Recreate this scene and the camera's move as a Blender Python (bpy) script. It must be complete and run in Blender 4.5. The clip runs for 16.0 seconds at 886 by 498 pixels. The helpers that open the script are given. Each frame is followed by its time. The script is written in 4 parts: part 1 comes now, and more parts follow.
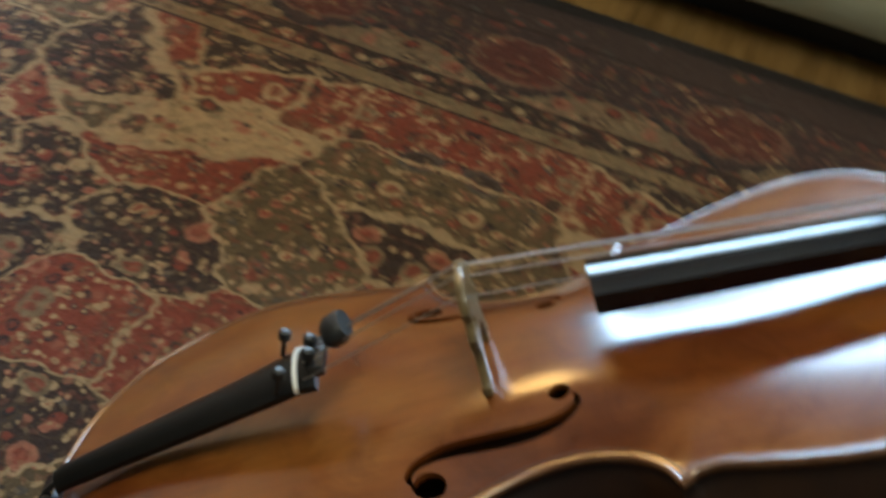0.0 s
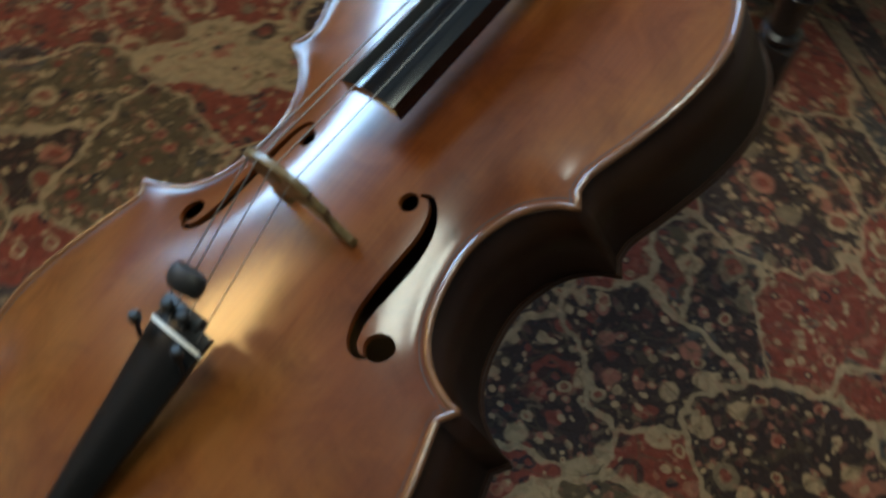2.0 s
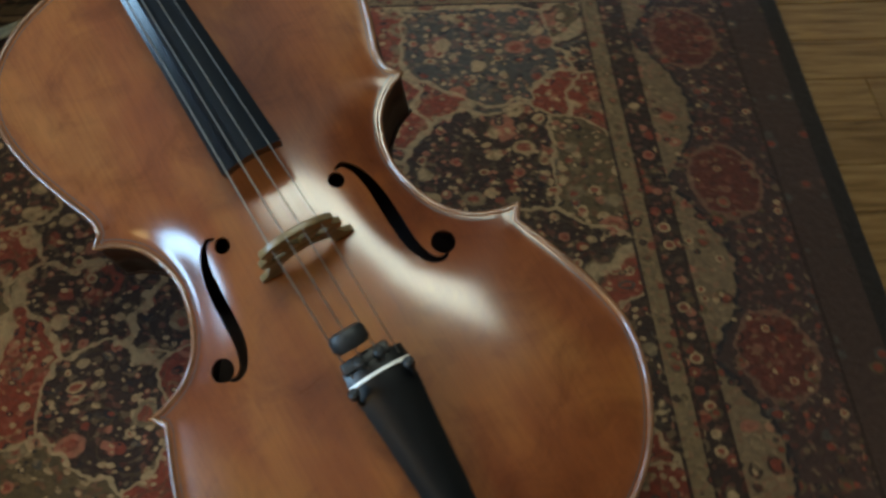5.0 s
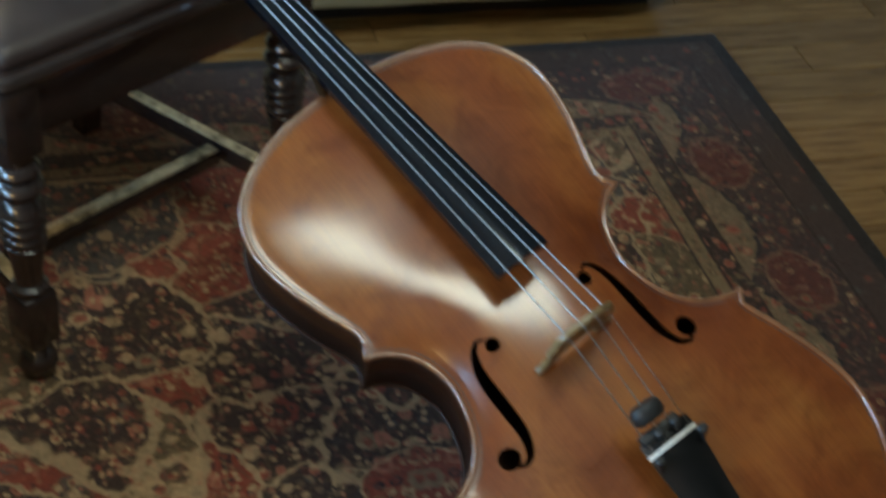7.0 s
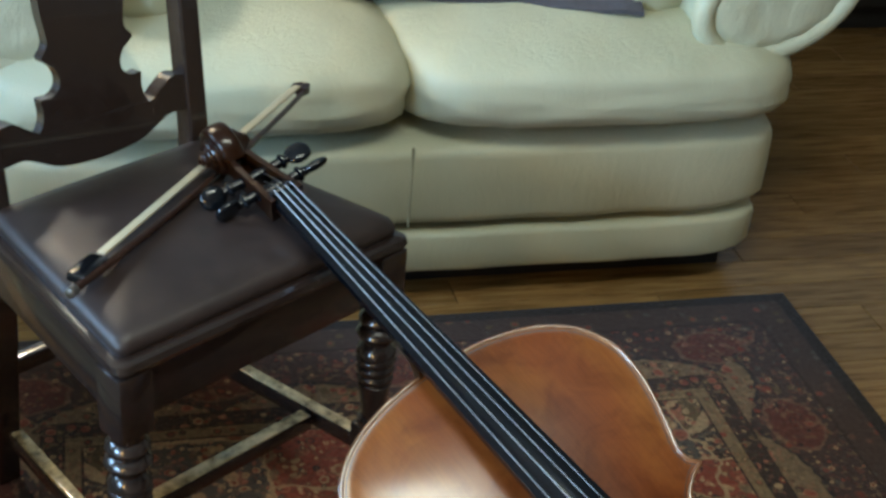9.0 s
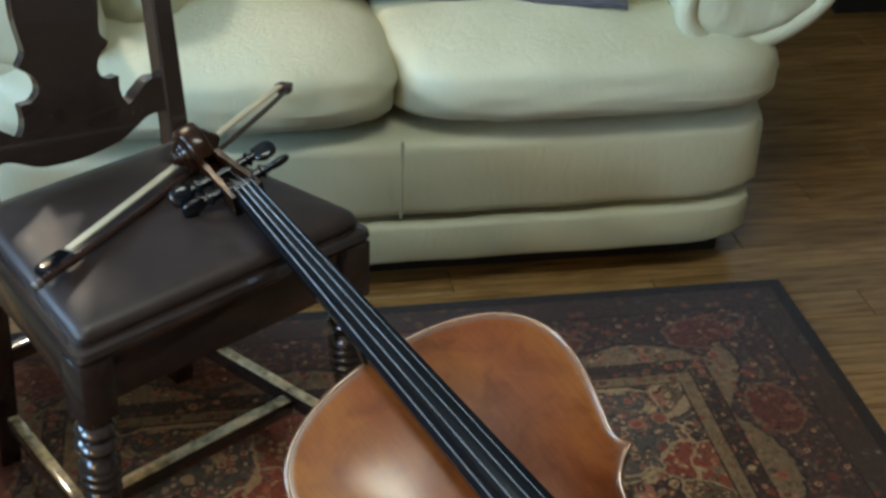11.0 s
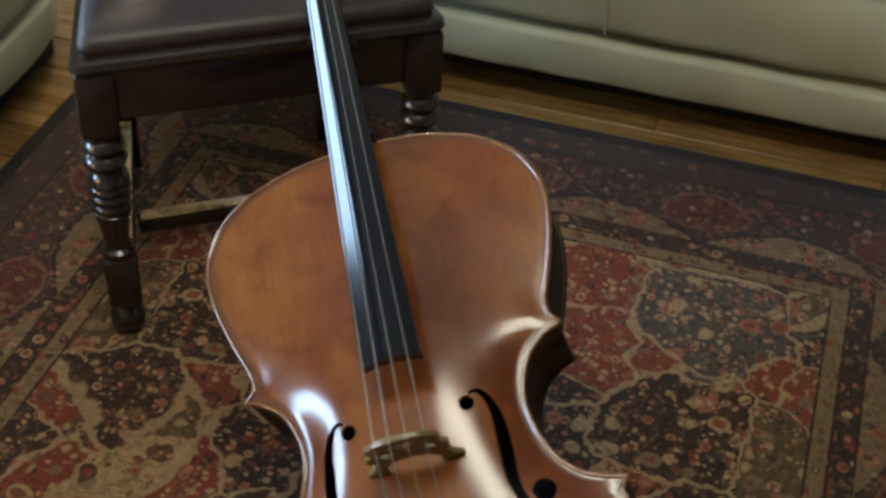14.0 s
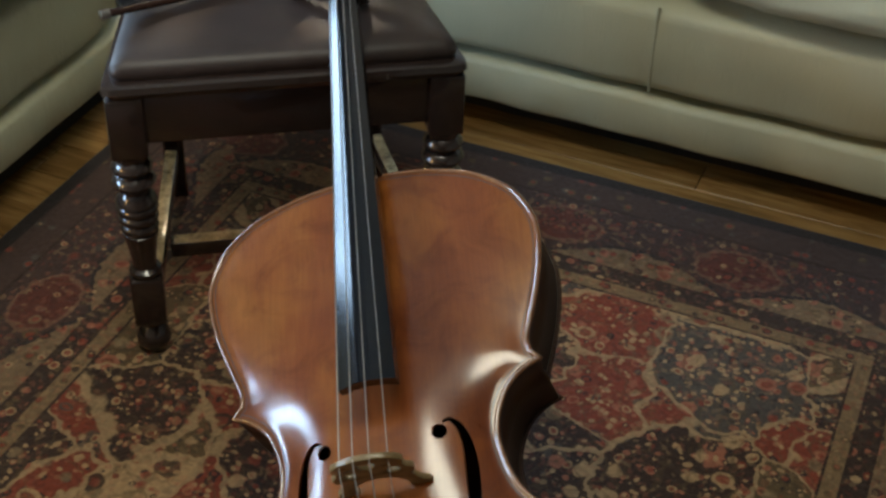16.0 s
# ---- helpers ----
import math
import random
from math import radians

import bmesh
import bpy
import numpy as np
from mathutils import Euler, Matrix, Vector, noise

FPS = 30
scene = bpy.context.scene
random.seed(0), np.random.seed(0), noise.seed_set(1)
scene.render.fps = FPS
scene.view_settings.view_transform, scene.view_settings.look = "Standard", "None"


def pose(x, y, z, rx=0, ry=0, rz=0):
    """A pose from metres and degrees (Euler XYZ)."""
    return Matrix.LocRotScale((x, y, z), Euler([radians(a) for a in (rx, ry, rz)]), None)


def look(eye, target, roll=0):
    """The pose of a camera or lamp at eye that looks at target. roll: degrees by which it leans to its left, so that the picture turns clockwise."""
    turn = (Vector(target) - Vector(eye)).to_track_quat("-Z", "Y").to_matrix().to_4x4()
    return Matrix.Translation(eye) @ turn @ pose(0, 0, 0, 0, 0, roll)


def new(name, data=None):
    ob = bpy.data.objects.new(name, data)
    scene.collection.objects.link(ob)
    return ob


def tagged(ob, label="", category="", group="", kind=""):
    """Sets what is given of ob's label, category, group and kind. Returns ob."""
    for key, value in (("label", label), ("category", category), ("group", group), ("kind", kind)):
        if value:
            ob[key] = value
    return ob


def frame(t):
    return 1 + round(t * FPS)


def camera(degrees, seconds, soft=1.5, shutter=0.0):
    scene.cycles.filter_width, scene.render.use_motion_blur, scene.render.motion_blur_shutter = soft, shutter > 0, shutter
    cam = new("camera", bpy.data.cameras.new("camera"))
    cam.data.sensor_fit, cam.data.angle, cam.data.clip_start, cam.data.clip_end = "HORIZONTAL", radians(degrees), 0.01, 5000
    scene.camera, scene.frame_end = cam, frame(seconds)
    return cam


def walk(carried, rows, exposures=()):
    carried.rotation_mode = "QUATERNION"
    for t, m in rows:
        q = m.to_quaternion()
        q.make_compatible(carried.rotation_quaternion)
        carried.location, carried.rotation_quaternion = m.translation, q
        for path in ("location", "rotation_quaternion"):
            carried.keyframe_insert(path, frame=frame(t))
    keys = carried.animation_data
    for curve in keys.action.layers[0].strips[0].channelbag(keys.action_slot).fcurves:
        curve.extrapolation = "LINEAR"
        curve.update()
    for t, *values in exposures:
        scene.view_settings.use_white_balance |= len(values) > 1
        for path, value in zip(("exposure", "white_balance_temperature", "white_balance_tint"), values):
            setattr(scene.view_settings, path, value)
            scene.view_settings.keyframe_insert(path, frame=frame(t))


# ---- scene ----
cam = camera(35.0, 16.0, soft=2.8, shutter=0.9)
PATH = [
    (0, (0.642, 0.148, 1.103), (-0.721, 0.443, -0.33), 8.1),
    (0.5, (0.634, 0.099, 1.179), (-0.555, 0.565, -0.36), 6.8),
    (1, (0.593, 0.028, 1.198), (-0.416, 0.649, -0.414), 6.9),
    (1.5, (0.508, -0.088, 1.186), (-0.27, 0.726, -0.467), 10.2),
    (2, (0.386, -0.141, 1.173), (-0.186, 0.839, -0.474), 11.1),
    (2.5, (0.248, -0.164, 1.193), (-0.046, 0.886, -0.484), 11.4),
    (3, (0.159, -0.262, 1.2), (0.117, 0.886, -0.437), 8.6),
    (3.5, (0.034, -0.402, 1.259), (0.258, 0.82, -0.308), 7.7),
    (3.7, (-0.024, -0.434, 1.256), (0.281, 0.782, -0.303), 6.4),
    (5.8, (-0.635, -0.399, 1.25), (0.367, 0.593, -0.169), 4.5),
    (6, (-0.695, -0.365, 1.259), (0.347, 0.607, -0.144), 5.6),
    (6.5, (-0.82, -0.286, 1.258), (0.315, 0.674, -0.08), 8.2),
    (7, (-0.872, -0.236, 1.241), (0.297, 0.782, -0.024), 7.3),
    (7.5, (-0.899, -0.229, 1.274), (0.259, 0.864, 0.065), 6.2),
    (8, (-0.911, -0.216, 1.296), (0.259, 0.931, 0.148), 5.7),
    (8.5, (-0.917, -0.217, 1.322), (0.274, 0.97, 0.24), 5.5),
    (9, (-0.922, -0.219, 1.338), (0.295, 0.997, 0.317), 5.2),
    (11.3, (-0.785, -0.428, 1.394), (0.265, 0.9, 0.33), 0.8),
    (11.5, (-0.737, -0.46, 1.391), (0.258, 0.894, 0.307), 0.1),
    (12, (-0.649, -0.496, 1.36), (0.241, 0.901, 0.239), -0.9),
    (12.5, (-0.556, -0.486, 1.326), (0.223, 0.936, 0.154), -0.7),
    (13, (-0.45, -0.462, 1.319), (0.198, 0.967, 0.079), 0.7),
    (13.5, (-0.335, -0.48, 1.328), (0.171, 0.962, 0.038), 2.0),
    (14, (-0.2, -0.538, 1.324), (0.158, 0.948, 0.034), 2.6),
    (14.5, (-0.125, -0.576, 1.327), (0.141, 0.959, 0.072), 2.9),
    (15, (-0.094, -0.594, 1.337), (0.129, 0.956, 0.093), 2.8),
    (15.5, (-0.084, -0.601, 1.332), (0.125, 0.959, 0.097), 2.3),
    (16, (-0.078, -0.603, 1.322), (0.123, 0.966, 0.098), 2.0),
]
walk(cam, [(t, look(eye, target, roll)) for t, eye, target, roll in PATH],
     [(0.0, -0.88, 6750, 11), (1.5, -1.08, 6050, 10), (3.0, -1.08, 6000, 7), (3.5, -1.12, 6200, 7), (7.0, -1.06, 6000, 7), (9.0, -0.73, 6050, 10),
      (11.5, -0.80, 6100, 11), (12.5, -0.97, 6350, 13), (14.0, -1.03, 6700, 16), (16.0, -1.02, 6700, 16)])

# ---------------------------------------------------------------- light
world = bpy.data.worlds.new("world")
scene.world = world
world.use_nodes = True
wn = world.node_tree
sky = wn.nodes.new("ShaderNodeTexSky")
sky.sky_type, sky.sun_disc = "NISHITA", False
sky.sun_elevation, sky.sun_rotation = radians(35), radians(200)
wn.links.new(sky.outputs[0], wn.nodes["Background"].inputs[0])
wn.nodes["Background"].inputs[1].default_value = 0.12


def area_lamp(name, eye, target, sx, sy, watts, colour):
    data = bpy.data.lights.new(name, "AREA")
    data.shape, data.size, data.size_y, data.energy, data.color = "RECTANGLE", sx, sy, watts, colour
    ob = new(name, data)
    ob.matrix_world = look(eye, target)
    return ob


# the room's frame: x along the rug's short side, y along its long side, origin at one rug corner
ROOM = pose(1.049, 0.892, 0, 0, 0, -29.3)
for mid, wide, watts in ((-1.99, 0.94, 200), (-0.20, 0.86, 115)):
    area_lamp("window_light", ROOM @ Vector((-3.20, mid, 1.16)), ROOM @ Vector((-0.75, mid * 0.7 - 0.2, 0.25)), wide, 0.90, watts, (0.45, 0.72, 1.0))
CEILING_LAMP = ROOM @ Vector((-0.86, -1.20, 2.42))
glow = area_lamp("ceiling_light_glow", CEILING_LAMP - Vector((0, 0, 0.065)), CEILING_LAMP - Vector((0, 0, 2.4)), 1.00, 0.34, 38, (0.97, 1.0, 0.80))
glow.matrix_world = Matrix.Translation(CEILING_LAMP - Vector((0, 0, 0.065))) @ pose(0, 0, 0, 0, 0, -29.3)
bulb = bpy.data.lights.new("floor_lamp_bulb", "POINT")
bulb.energy, bulb.color, bulb.shadow_soft_size = 54, (1.0, 0.95, 0.80), 0.06
bulb_ob = new("floor_lamp_bulb", bulb)
bulb_ob.location = ROOM @ Vector((-1.63, 0.655, 1.50))

# ---------------------------------------------------------------- materials
def mat(name, colour, rough=0.5, metal=0.0, coat=0.0, spec=0.5):
    m = bpy.data.materials.new(name)
    m.use_nodes = True
    b = m.node_tree.nodes["Principled BSDF"]
    b.inputs["Base Color"].default_value = (*colour, 1)
    b.inputs["Roughness"].default_value = rough
    b.inputs["Metallic"].default_value = metal
    b.inputs["Coat Weight"].default_value = coat
    b.inputs["Specular IOR Level"].default_value = spec
    return m


class Nodes:
    """Short hand for building a node material."""

    def __init__(self, m):
        self.m, self.t = m, m.node_tree
        self.b = m.node_tree.nodes["Principled BSDF"]

    def node(self, kind, **props):
        n = self.t.nodes.new(kind)
        for key, value in props.items():
            setattr(n, key, value)
        return n

    def put(self, socket, value):
        if isinstance(value, bpy.types.NodeSocket):
            self.t.links.new(value, socket)
        elif isinstance(value, (tuple, list)) and socket.type == "RGBA" and len(value) == 3:
            socket.default_value = (*value, 1)
        else:
            socket.default_value = value

    def coords(self, scale=(1, 1, 1), turn=(0, 0, 0)):
        c = self.node("ShaderNodeTexCoord")
        p = self.node("ShaderNodeMapping")
        p.inputs["Scale"].default_value = scale
        p.inputs["Rotation"].default_value = turn
        self.t.links.new(c.outputs["Object"], p.inputs["Vector"])
        return p.outputs[0]

    def noise(self, vec, scale, detail=4.0, rough=0.55, distort=0.0):
        n = self.node("ShaderNodeTexNoise")
        self.put(n.inputs["Vector"], vec)
        n.inputs["Scale"].default_value, n.inputs["Detail"].default_value = scale, detail
        n.inputs["Roughness"].default_value, n.inputs["Distortion"].default_value = rough, distort
        return n

    def voronoi(self, vec, scale, feature="F1", smooth=0.0, rand=1.0):
        n = self.node("ShaderNodeTexVoronoi", feature=feature)
        self.put(n.inputs["Vector"], vec)
        n.inputs["Scale"].default_value = scale
        n.inputs["Randomness"].default_value = rand
        return n

    def math(self, op, a, b=0.0, c=0.0, clamp=False):
        n = self.node("ShaderNodeMath", operation=op, use_clamp=clamp)
        for s, v in zip(n.inputs, (a, b, c)):
            self.put(s, v)
        return n.outputs[0]

    def ramp(self, fac, stops, interp="LINEAR"):
        n = self.node("ShaderNodeValToRGB")
        self.put(n.inputs[0], fac)
        r = n.color_ramp
        r.interpolation = interp
        while len(r.elements) < len(stops):
            r.elements.new(0.5)
        for e, (at, col) in zip(r.elements, stops):
            e.position, e.color = at, (*col, 1) if len(col) == 3 else col
        return n.outputs[0]

    def mix(self, fac, a, b, blend="MIX"):
        n = self.node("ShaderNodeMix", data_type="RGBA", blend_type=blend)
        self.put(n.inputs[0], fac)
        self.put(n.inputs[6], a)
        self.put(n.inputs[7], b)
        return n.outputs[2]

    def step(self, value, low, high):
        n = self.node("ShaderNodeMapRange", interpolation_type="SMOOTHSTEP")
        self.put(n.inputs[0], value)
        n.inputs[1].default_value, n.inputs[2].default_value = low, high
        return n.outputs[0]

    def bump(self, height, strength=0.3, distance=0.001):
        n = self.node("ShaderNodeBump")
        n.inputs["Strength"].default_value, n.inputs["Distance"].default_value = strength, distance
        self.put(n.inputs["Height"], height)
        self.t.links.new(n.outputs[0], self.b.inputs["Normal"])

    def colour(self, c):
        self.put(self.b.inputs["Base Color"], c)

    def rough(self, r):
        self.put(self.b.inputs["Roughness"], r)


# ---------------------------------------------------------------- mesh helpers
def smooth_all(me, angle=40):
    me.polygons.foreach_set("use_smooth", [True] * len(me.polygons))
    me.set_sharp_from_angle(angle=radians(angle))


def link_bm(name, bm, material, parent=None, label="", smooth=40):
    me = bpy.data.meshes.new(name)
    bmesh.ops.recalc_face_normals(bm, faces=bm.faces)
    bm.to_mesh(me)
    bm.free()
    if material:
        me.materials.append(material)
    if smooth:
        smooth_all(me, smooth)
    ob = new(name, me)
    if parent is not None:
        ob.parent = parent
    if label:
        ob["label"] = label
    return ob


def part(name, bm, material, parent, label="", smooth=40):
    return link_bm(name, bm, material, parent, label, smooth)


def thing(name, label, category, m=None, group="", kind=""):
    ob = new(name)
    ob.empty_display_size = 0.05
    if m is not None:
        ob.matrix_world = m
    return tagged(ob, label, category, group, kind)


def box(bm, size, centre, bevel=0.0, segs=2, turn=None):
    r = bmesh.ops.create_cube(bm, size=1.0)
    vs = r["verts"]
    m = Matrix.Translation(centre) @ (turn or Matrix()) @ Matrix.Diagonal((*size, 1))
    bmesh.ops.transform(bm, matrix=m, verts=vs)
    if bevel:
        es = list({e for v in vs for e in v.link_edges})
        bmesh.ops.bevel(bm, geom=es, offset=bevel, segments=segs, affect="EDGES", profile=0.5)
    return bm


def boxed(size, centre=(0, 0, 0), bevel=0.003, segs=2, turn=None):
    return box(bmesh.new(), size, centre, bevel, segs, turn)


def lathe(profile, segs=24, bm=None, m=None):
    """A turned body round z from (radius, z) pairs, bottom up."""
    bm = bm or bmesh.new()
    rings = []
    for r, z in profile:
        ring = []
        for k in range(segs):
            a = 2 * math.pi * k / segs
            p = Vector((max(r, 1e-5) * math.cos(a), max(r, 1e-5) * math.sin(a), z))
            ring.append(bm.verts.new(m @ p if m else p))
        rings.append(ring)
    for a, b in zip(rings, rings[1:]):
        for k in range(segs):
            bm.faces.new((a[k], a[(k + 1) % segs], b[(k + 1) % segs], b[k]))
    bm.faces.new(list(reversed(rings[0])))
    bm.faces.new(rings[-1])
    return bm


def loft(sections, closed_ends=True, bm=None):
    """Skin over a list of equal closed loops of points."""
    bm = bm or bmesh.new()
    rings = [[bm.verts.new(p) for p in loop] for loop in sections]
    n = len(rings[0])
    for a, b in zip(rings, rings[1:]):
        for k in range(n):
            bm.faces.new((a[k], a[(k + 1) % n], b[(k + 1) % n], b[k]))
    if closed_ends:
        bm.faces.new(list(reversed(rings[0])))
        bm.faces.new(rings[-1])
    return bm


def catmull(pts, per=8):
    """A smooth line through the points."""
    pts = [Vector(p) for p in pts]
    out = []
    ext = [2 * pts[0] - pts[1]] + pts + [2 * pts[-1] - pts[-2]]
    for i in range(len(pts) - 1):
        p0, p1, p2, p3 = ext[i:i + 4]
        for k in range(per):
            t = k / per
            out.append(0.5 * ((2 * p1) + (p2 - p0) * t + (2 * p0 - 5 * p1 + 4 * p2 - p3) * t * t
                              + (3 * p1 - p0 - 3 * p2 + p3) * t ** 3))
    out.append(pts[-1])
    return out


def tube(pts, radius, segs=8, bm=None, ends=True):
    """A round rod along a line of points; radius may be a number or one per point."""
    pts = [Vector(p) for p in pts]
    loops = []
    side = None
    for i, p in enumerate(pts):
        ahead = (pts[min(i + 1, len(pts) - 1)] - pts[max(i - 1, 0)]).normalized()
        if side is None:
            side = ahead.orthogonal().normalized()
        side = (side - ahead * side.dot(ahead)).normalized()
        up = ahead.cross(side)
        r = radius[i] if isinstance(radius, (list, tuple)) else radius
        loops.append([p + r * (math.cos(2 * math.pi * k / segs) * side + math.sin(2 * math.pi * k / segs) * up)
                      for k in range(segs)])
    return loft(loops, ends, bm)


def prism(outline, thick, m=None, bm=None):
    """A flat plate from a closed 2D outline in x, y, extruded along z about its middle."""
    bm = bm or bmesh.new()
    m = m or Matrix()
    lo = [bm.verts.new(m @ Vector((x, y, -thick / 2))) for x, y in outline]
    hi = [bm.verts.new(m @ Vector((x, y, thick / 2))) for x, y in outline]
    n = len(lo)
    bm.faces.new(list(reversed(lo)))
    bm.faces.new(hi)
    for k in range(n):
        bm.faces.new((lo[k], lo[(k + 1) % n], hi[(k + 1) % n], hi[k]))
    return bm


def fretted(outlines, thick, bevel, m):
    """A plate with holes cut through it, from a list of closed 2D outlines (the first is the rim)."""
    cu = bpy.data.curves.new("plate", "CURVE")
    cu.dimensions, cu.fill_mode, cu.extrude, cu.bevel_depth, cu.bevel_resolution = "2D", "BOTH", thick / 2 - bevel, bevel, 1
    for line in outlines:
        s = cu.splines.new("POLY")
        s.points.add(len(line) - 1)
        for p, (x, y) in zip(s.points, line):
            p.co = (x, y, 0, 1)
        s.use_cyclic_u = True
    ob = bpy.data.objects.new("plate", cu)
    scene.collection.objects.link(ob)
    me = bpy.data.meshes.new_from_object(ob.evaluated_get(bpy.context.evaluated_depsgraph_get()))
    bpy.data.objects.remove(ob)
    bpy.data.curves.remove(cu)
    bm = bmesh.new()
    bm.from_mesh(me)
    bpy.data.meshes.remove(me)
    bmesh.ops.remove_doubles(bm, verts=bm.verts, dist=1e-5)
    bmesh.ops.transform(bm, matrix=m, verts=bm.verts)
    return bm


# ---------------------------------------------------------------- surfaces
def wood_floor_mat():
    m = mat("oak_floor", (0.36, 0.22, 0.10), 0.32)
    k = Nodes(m)
    v = k.coords((1.2, 14, 1))
    info = k.node("ShaderNodeObjectInfo")
    shift = k.node("ShaderNodeVectorMath", operation="ADD")
    k.put(shift.inputs[0], v)
    k.put(shift.inputs[1], k.math("MULTIPLY", info.outputs["Random"], 40.0))
    g = k.noise(shift.outputs[0], 6, 6, 0.6, 0.6)
    base = k.ramp(g.outputs[0], [(0.3, (0.125, 0.066, 0.022)), (0.5, (0.235, 0.132, 0.045)), (0.72, (0.32, 0.195, 0.074))])
    tone = k.ramp(info.outputs["Random"], [(0.0, (0.75, 0.72, 0.68)), (1.0, (1.1, 1.08, 1.05))])
    k.colour(k.mix(1.0, base, tone, "MULTIPLY"))
    k.rough(k.math("ADD", 0.12, k.math("MULTIPLY", k.noise(k.coords(), 9, 4).outputs[0], 0.20)))
    k.bump(g.outputs[0], 0.15, 0.001)
    return m


def plain_mat(name, colour, rough, scale=25, vary=0.12, bump=0.1, dist=0.001, stretch=(1, 1, 1), coat=0.0, spec=0.5):
    m = mat(name, colour, rough, 0.0, coat, spec)
    k = Nodes(m)
    v = k.coords(stretch)
    a = k.noise(v, scale, 5).outputs[0]
    b = k.noise(v, scale * 0.17, 3).outputs[0]
    f = k.math("ADD", k.math("MULTIPLY", a, 0.5), k.math("MULTIPLY", b, 0.5))
    lo = tuple(c * (1 - vary) for c in colour)
    hi = tuple(min(1, c * (1 + vary)) for c in colour)
    k.colour(k.ramp(f, [(0.35, lo), (0.65, hi)]))
    k.rough(k.math("ADD", rough - 0.08, k.math("MULTIPLY", a, 0.16)))
    k.bump(a, bump, dist)
    return m


M_FLOOR = wood_floor_mat()
# Unseen walls, their colour darkened to cut bounce and reflections in the varnish.
M_WALL_DIM = plain_mat("dimmed_wall_paint", (0.30, 0.24, 0.175), 0.85, 60, 0.04)
# The ceiling is out of view too and darkened likewise.
M_CEIL_DIM = plain_mat("dimmed_ceiling_paint", (0.36, 0.335, 0.29), 0.9, 60, 0.03)
# Paler colour stands in for daylight on the north wall.
M_WALL_LIT = plain_mat("lit_wall_paint", (0.70, 0.69, 0.64), 0.85, 60, 0.04)
M_TRIM = plain_mat("white_trim", (0.75, 0.73, 0.68), 0.45, 30, 0.04)
M_BLACK = plain_mat("black_plinth", (0.012, 0.010, 0.009), 0.7, 40, 0.3)
M_GLASS = mat("window_glass", (1, 1, 1), 0.02)
M_GLASS.node_tree.nodes["Principled BSDF"].inputs["Transmission Weight"].default_value = 1.0


def leather_sofa_mat():
    m = mat("cream_leather", (0.62, 0.60, 0.47), 0.42, 0, 0.0, 0.45)
    k = Nodes(m)
    v = k.coords()
    big = k.noise(v, 3.5, 3).outputs[0]
    k.colour(k.ramp(big, [(0.3, (0.455, 0.445, 0.305)), (0.7, (0.56, 0.55, 0.39))]))
    grain = k.voronoi(v, 260, "DISTANCE_TO_EDGE").outputs["Distance"]
    crease = k.noise(k.coords((1, 1, 0.3)), 34, 4, 0.6, 1.6).outputs[0]
    h = k.math("ADD", k.math("MULTIPLY", grain, 0.5), k.math("MULTIPLY", crease, 1.2))
    k.rough(k.math("ADD", 0.36, k.math("MULTIPLY", big, 0.16)))
    k.bump(h, 0.35, 0.005)
    return m


M_SOFA = leather_sofa_mat()
M_SEAM = plain_mat("shaded_seam_leather", (0.36, 0.35, 0.245), 0.6, 80, 0.15)
M_DARKWOOD = plain_mat("dark_stained_oak", (0.022, 0.014, 0.012), 0.24, 30, 0.2, 0.08, 0.001, (6, 6, 1), 0.5)
# Worn pale wood, with the lamp's glint on the top put into its colour.
M_WORN_LIT = plain_mat("worn_lit_stretcher_wood", (0.46, 0.36, 0.20), 0.20, 22, 0.8, 0.12, 0.001, (3, 3, 3), 0.8)
M_SEAT = plain_mat("brown_leather", (0.028, 0.018, 0.016), 0.48, 45, 0.25, 0.22, 0.0015)
M_TAIL = plain_mat("black_tailpiece", (0.004, 0.004, 0.004), 0.34, 60, 0.3, 0.08, 0.0005, (20, 1, 20), 0.0, 0.3)
M_EBONY = plain_mat("ebony", (0.003, 0.004, 0.006), 0.13, 60, 0.3, 0.05, 0.0005, (20, 1, 20))
M_RUBBER = plain_mat("black_rubber", (0.012, 0.012, 0.012), 0.5, 60, 0.2)
M_STEEL = mat("steel_string", (0.36, 0.34, 0.32), 0.32, 1.0)
M_BRIDGE = plain_mat("maple_bridge", (0.17, 0.115, 0.05), 0.30, 90, 0.35, 0.1, 0.0005, (1, 1, 4))
M_IVORY = plain_mat("white_fret", (0.80, 0.78, 0.72), 0.35, 60, 0.05)
M_HAIR = plain_mat("bow_hair", (0.44, 0.39, 0.27), 0.5, 120, 0.12, 0.3, 0.0006, (1, 60, 60))
M_STICK = plain_mat("bow_stick", (0.028, 0.012, 0.008), 0.25, 60, 0.3, 0.05, 0.0005, (1, 20, 20))
M_CURTAIN = plain_mat("curtain_cloth", (0.60, 0.47, 0.30), 0.8, 40, 0.1)


